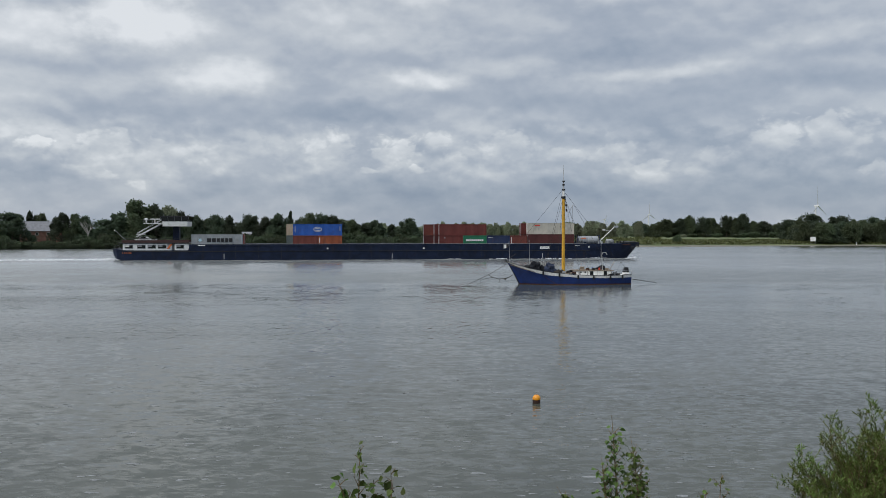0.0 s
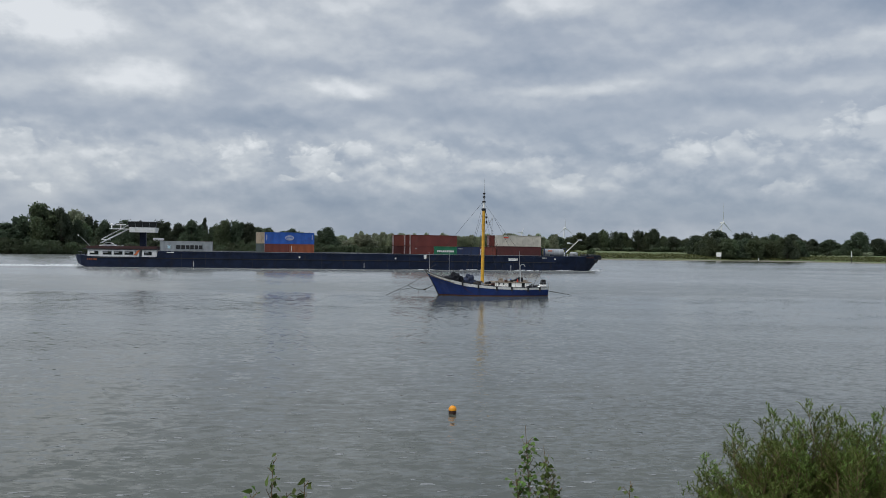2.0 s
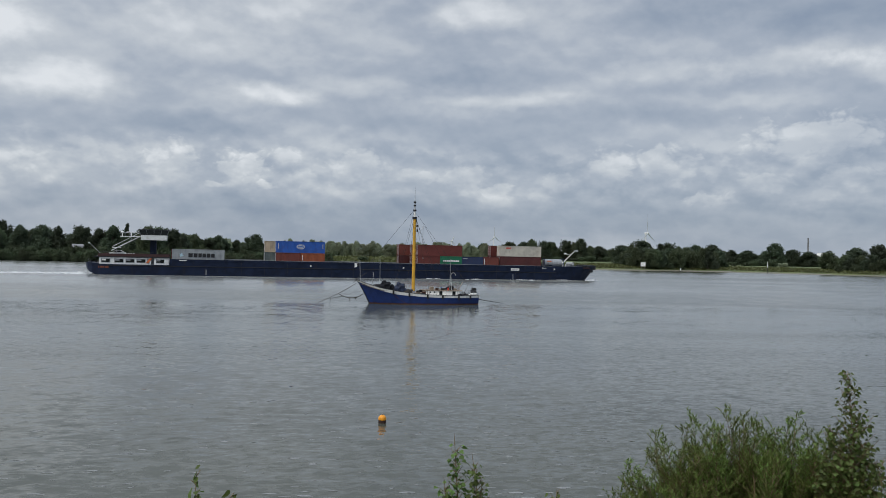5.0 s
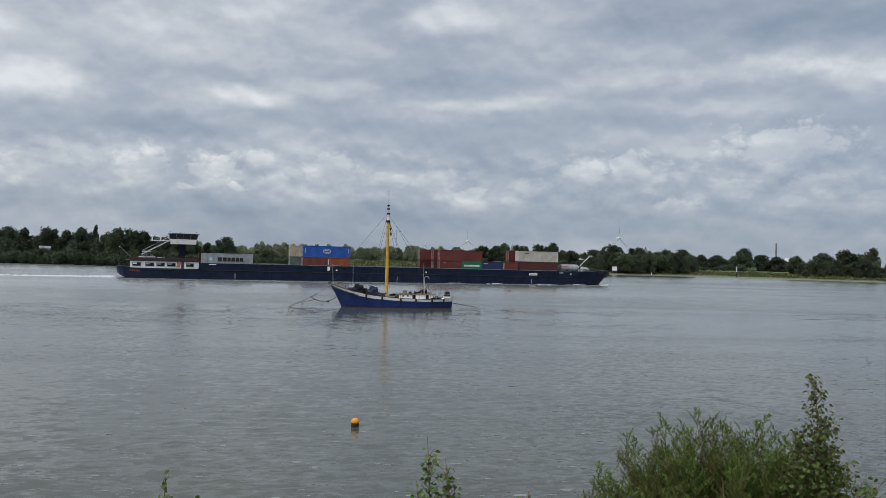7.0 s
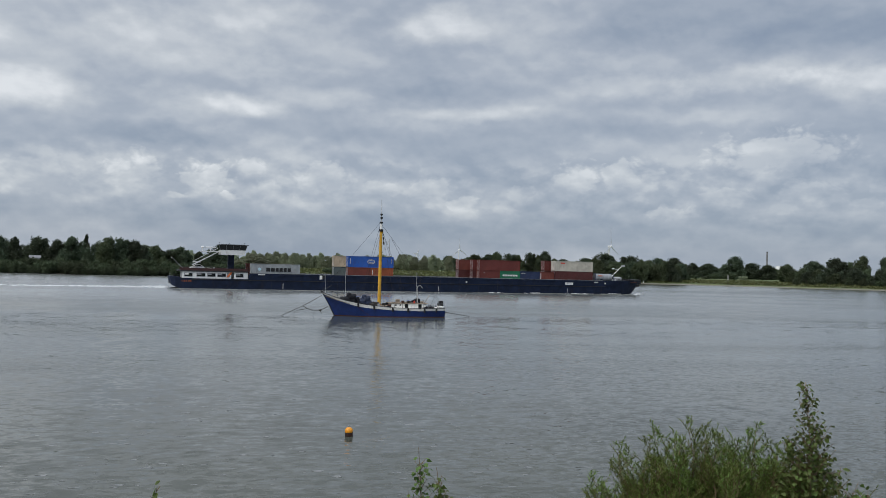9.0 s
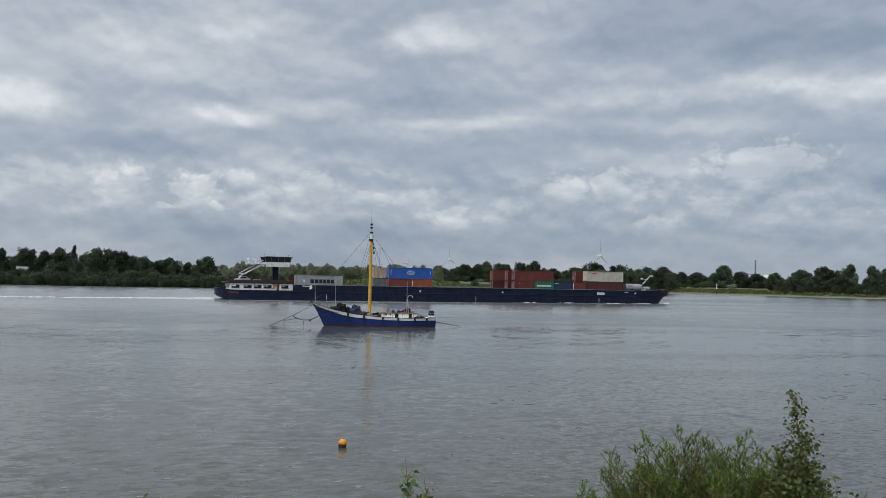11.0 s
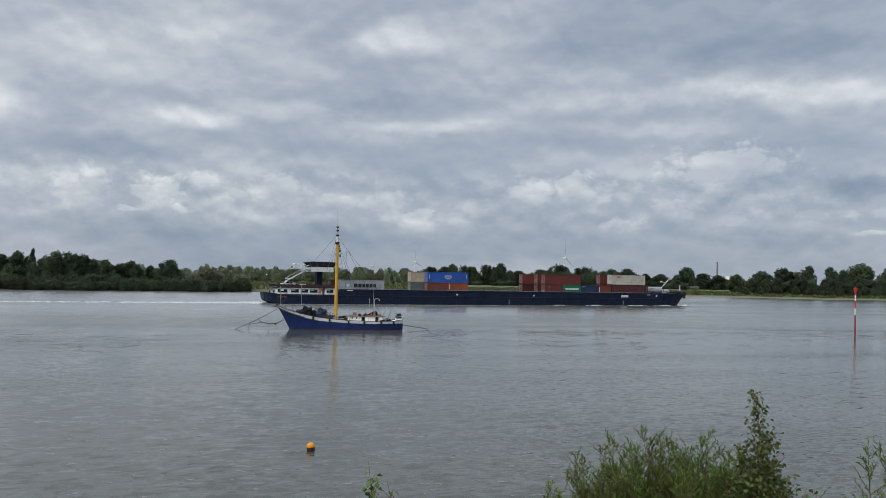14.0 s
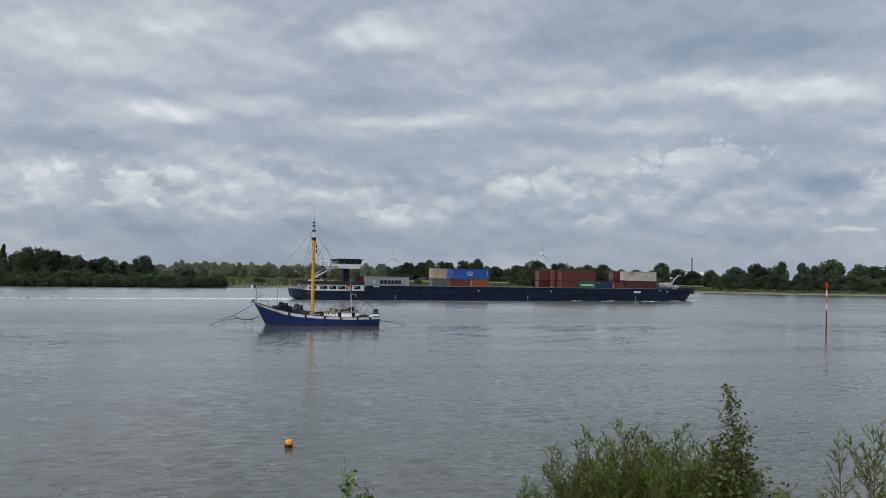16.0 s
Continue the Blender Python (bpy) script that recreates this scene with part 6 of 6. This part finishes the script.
def willow_bush(base, tips, name_label, seed, dense=1.0, fill=1):
    rnd = random.Random(seed)
    bush = empty("willow_bush")
    tagged(bush, name_label, "bush")
    b = Vector(base)
    for x, y, z in tips:
        foot = b + Vector(((x - b.x) * 0.45 + rnd.gauss(0, 0.1), (y - b.y) * 0.45 + rnd.gauss(0, 0.15), 0))
        foot.z = ground_height(foot.x, foot.y) - 0.1
        willow_stem(bush, foot - b, Vector((x, y, z)) - b, rnd, dense)
        for _ in range(fill):
            t2 = Vector((x + rnd.gauss(0, 0.16), y + rnd.uniform(-0.9, 0.8), z - rnd.uniform(0.08, 0.70)))
            f2 = foot + Vector((rnd.gauss(0, 0.2), rnd.gauss(0, 0.3), 0))
            f2.z = ground_height(f2.x, f2.y) - 0.1
            willow_stem(bush, f2 - b, t2 - b, rnd, dense)
    bush.matrix_basis = Matrix.Translation(b)
    return bush


def poplar(base, tips, label, seed, leaf=0.075, bare=0.12, twigs=12, bushy=1.0):
    """A young poplar: stems to the given tips, short side twigs, broad leaves on stalks."""
    rnd = random.Random(seed)
    tree = empty("poplar_sapling")
    tagged(tree, label, "sapling")
    b = Vector(base)
    for n_tip, (x, y, z) in enumerate(tips):
        foot = Vector((rnd.gauss(0, 0.04), rnd.gauss(0, 0.04), -0.15))
        path = stem_path(foot, Vector((x, y, z)) - b, 0.05, 8, rnd)
        wood = ([], [])
        for i in range(8):
            add_stick(wood, path[i], path[i + 1], 0.016 - 0.0017 * i, 0.016 - 0.0017 * (i + 1), 6)
        verts, faces = [], []
        for j in range(twigs):
            u = 1 - bare - (0.62 - bare) * (j + rnd.random() * 0.6) / twigs
            i = min(7, int(u * 8))
            p = path[i].lerp(path[i + 1], u * 8 - i)
            a = j * 2.4 + rnd.random()
            reach = bushy * (0.09 + 0.60 * (1 - u)) * rnd.uniform(0.6, 1.2)
            end = p + Vector((math.cos(a) * reach, math.sin(a) * reach, reach * rnd.uniform(0.7, 1.4)))
            add_stick(wood, p, end, 0.005, 0.002)
            k = 2 + int(reach * 24)
            for q in range(k):
                at = p.lerp(end, 0.25 + 0.75 * (q + 0.5) / k)
                d = Vector((rnd.gauss(0, 1), rnd.gauss(0, 1), rnd.gauss(-0.25, 0.6))).normalized()
                stalk = at + d * 0.035
                add_stick(wood, at, stalk, 0.0015, 0.0012, 3)
                add_leaf(verts, faces, "poplar", stalk, d + Vector((0, 0, -0.35)), rnd, leaf * rnd.uniform(0.6, 1.15))
        arrays_object("stem", *wood, M_TWIG, tree)
        arrays_object("foliage", verts, faces, M_POPLAR_LEAF, tree)
    tree.matrix_basis = Matrix.Translation(b)
    return tree


def on_slope(x, y):
    return (x, y, ground_height(x, y))


WILLOW_TIPS = [(4.77, 11.01, 3.6), (4.96, 10.93, 3.9), (5.12, 10.85, 4.19), (5.32, 10.76, 4.3), (5.49, 10.67, 4.62), (5.61, 10.61, 4.41), (5.74, 10.54, 4.54),
               (5.87, 10.47, 4.67), (5.98, 10.4, 4.92), (6.09, 10.34, 4.79), (6.19, 10.28, 4.83), (6.34, 10.19, 4.72), (6.46, 10.11, 4.62), (6.56, 10.05, 4.71),
               (6.67, 9.98, 4.8), (6.75, 9.92, 4.96), (6.87, 9.84, 4.73), (6.98, 9.76, 4.69), (7.1, 9.68, 4.59), (7.2, 9.6, 4.53), (7.34, 9.5, 4.44)]
willow_bush(on_slope(6.2, 10.3), WILLOW_TIPS, "bushy green willow shrub with narrow leaves on the bank", 3, 1.5, 7)
willow_bush(on_slope(7.5, 7.4), [(7.25, 7.6, 5.15), (7.33, 7.51, 5.21), (7.49, 7.35, 5.34), (7.55, 7.29, 5.26), (7.44, 7.41, 5.09), (7.71, 7.13, 5.32)],
            "thin loose willow shrub with sparse stems", 9, 1.0, 0)
poplar(on_slope(6.9, 9.15), [(6.94, 9.17, 5.59), (7.02, 9.05, 4.95), (6.80, 9.25, 4.85), (7.05, 8.95, 4.7)], "young poplar with round green leaves above the willow", 5, 0.060, 0.0, 74, 0.82)
poplar(on_slope(7.12, 8.7), [(7.13, 8.76, 4.58), (7.19, 8.33, 4.42), (7.2, 8.6, 4.4)], "low poplar shoots with broad leaves", 6, 0.07, 0.03, 12, 0.8)
sprig = poplar(on_slope(1.95, 8.78), [(1.83, 8.81, 5.01), (2.02, 8.74, 4.80), (2.15, 8.76, 4.5), (1.72, 8.8, 4.55), (1.25, 8.92, 4.2)], "slender poplar sapling with a bare leading tip", 15, 0.062, 0.10, 40, 0.38)
poplar(on_slope(-0.66, 6.97), [(-0.71, 6.96, 5.15), (-0.45, 6.99, 4.95), (-0.90, 6.94, 4.88), (-0.60, 7.0, 4.86)], "small poplar sapling with few broad leaves", 12, 0.085, 0.02, 12, 0.4)
poplar(on_slope(2.9, 8.5), [(2.92, 8.51, 4.47), (2.75, 8.55, 4.3)], "short poplar shoot with small leaves", 13, 0.06, 0.03, 8, 0.45)


def sprig_pose(t):
    lean = float(np.interp(t, [0, 8.5, 11, 16], [0.0, 0.0, -1.3, -3.3]))
    return pose(*on_slope(1.95, 8.78), 0, lean + 0.25 * math.sin(2.1 * t), 0)


# ---------------------------------------------------------------- what moves
def motions():
    times = [0, 2, 4, 6, 8, 10, 12, 14, 16]
    for thing, place in CARRIED:
        walk(thing, [(t, ship_pose(t) @ place) for t in times])
    for thing, place in ABOARD:
        walk(thing, [(t, boat_pose(t) @ place) for t in range(17)])
    walk(buoy, [(t / 2, buoy_pose(t / 2)) for t in range(33)])
    walk(sprig, [(t / 2, sprig_pose(t / 2)) for t in range(33)])
    walk(flecks, [(t, pose(0.5 * t - 4, 0, 0)) for t in (0, 8, 16)])
    walk(river, [(t, pose(0.5 * t, 2000, 0)) for t in (0, 8, 16)])


motions()
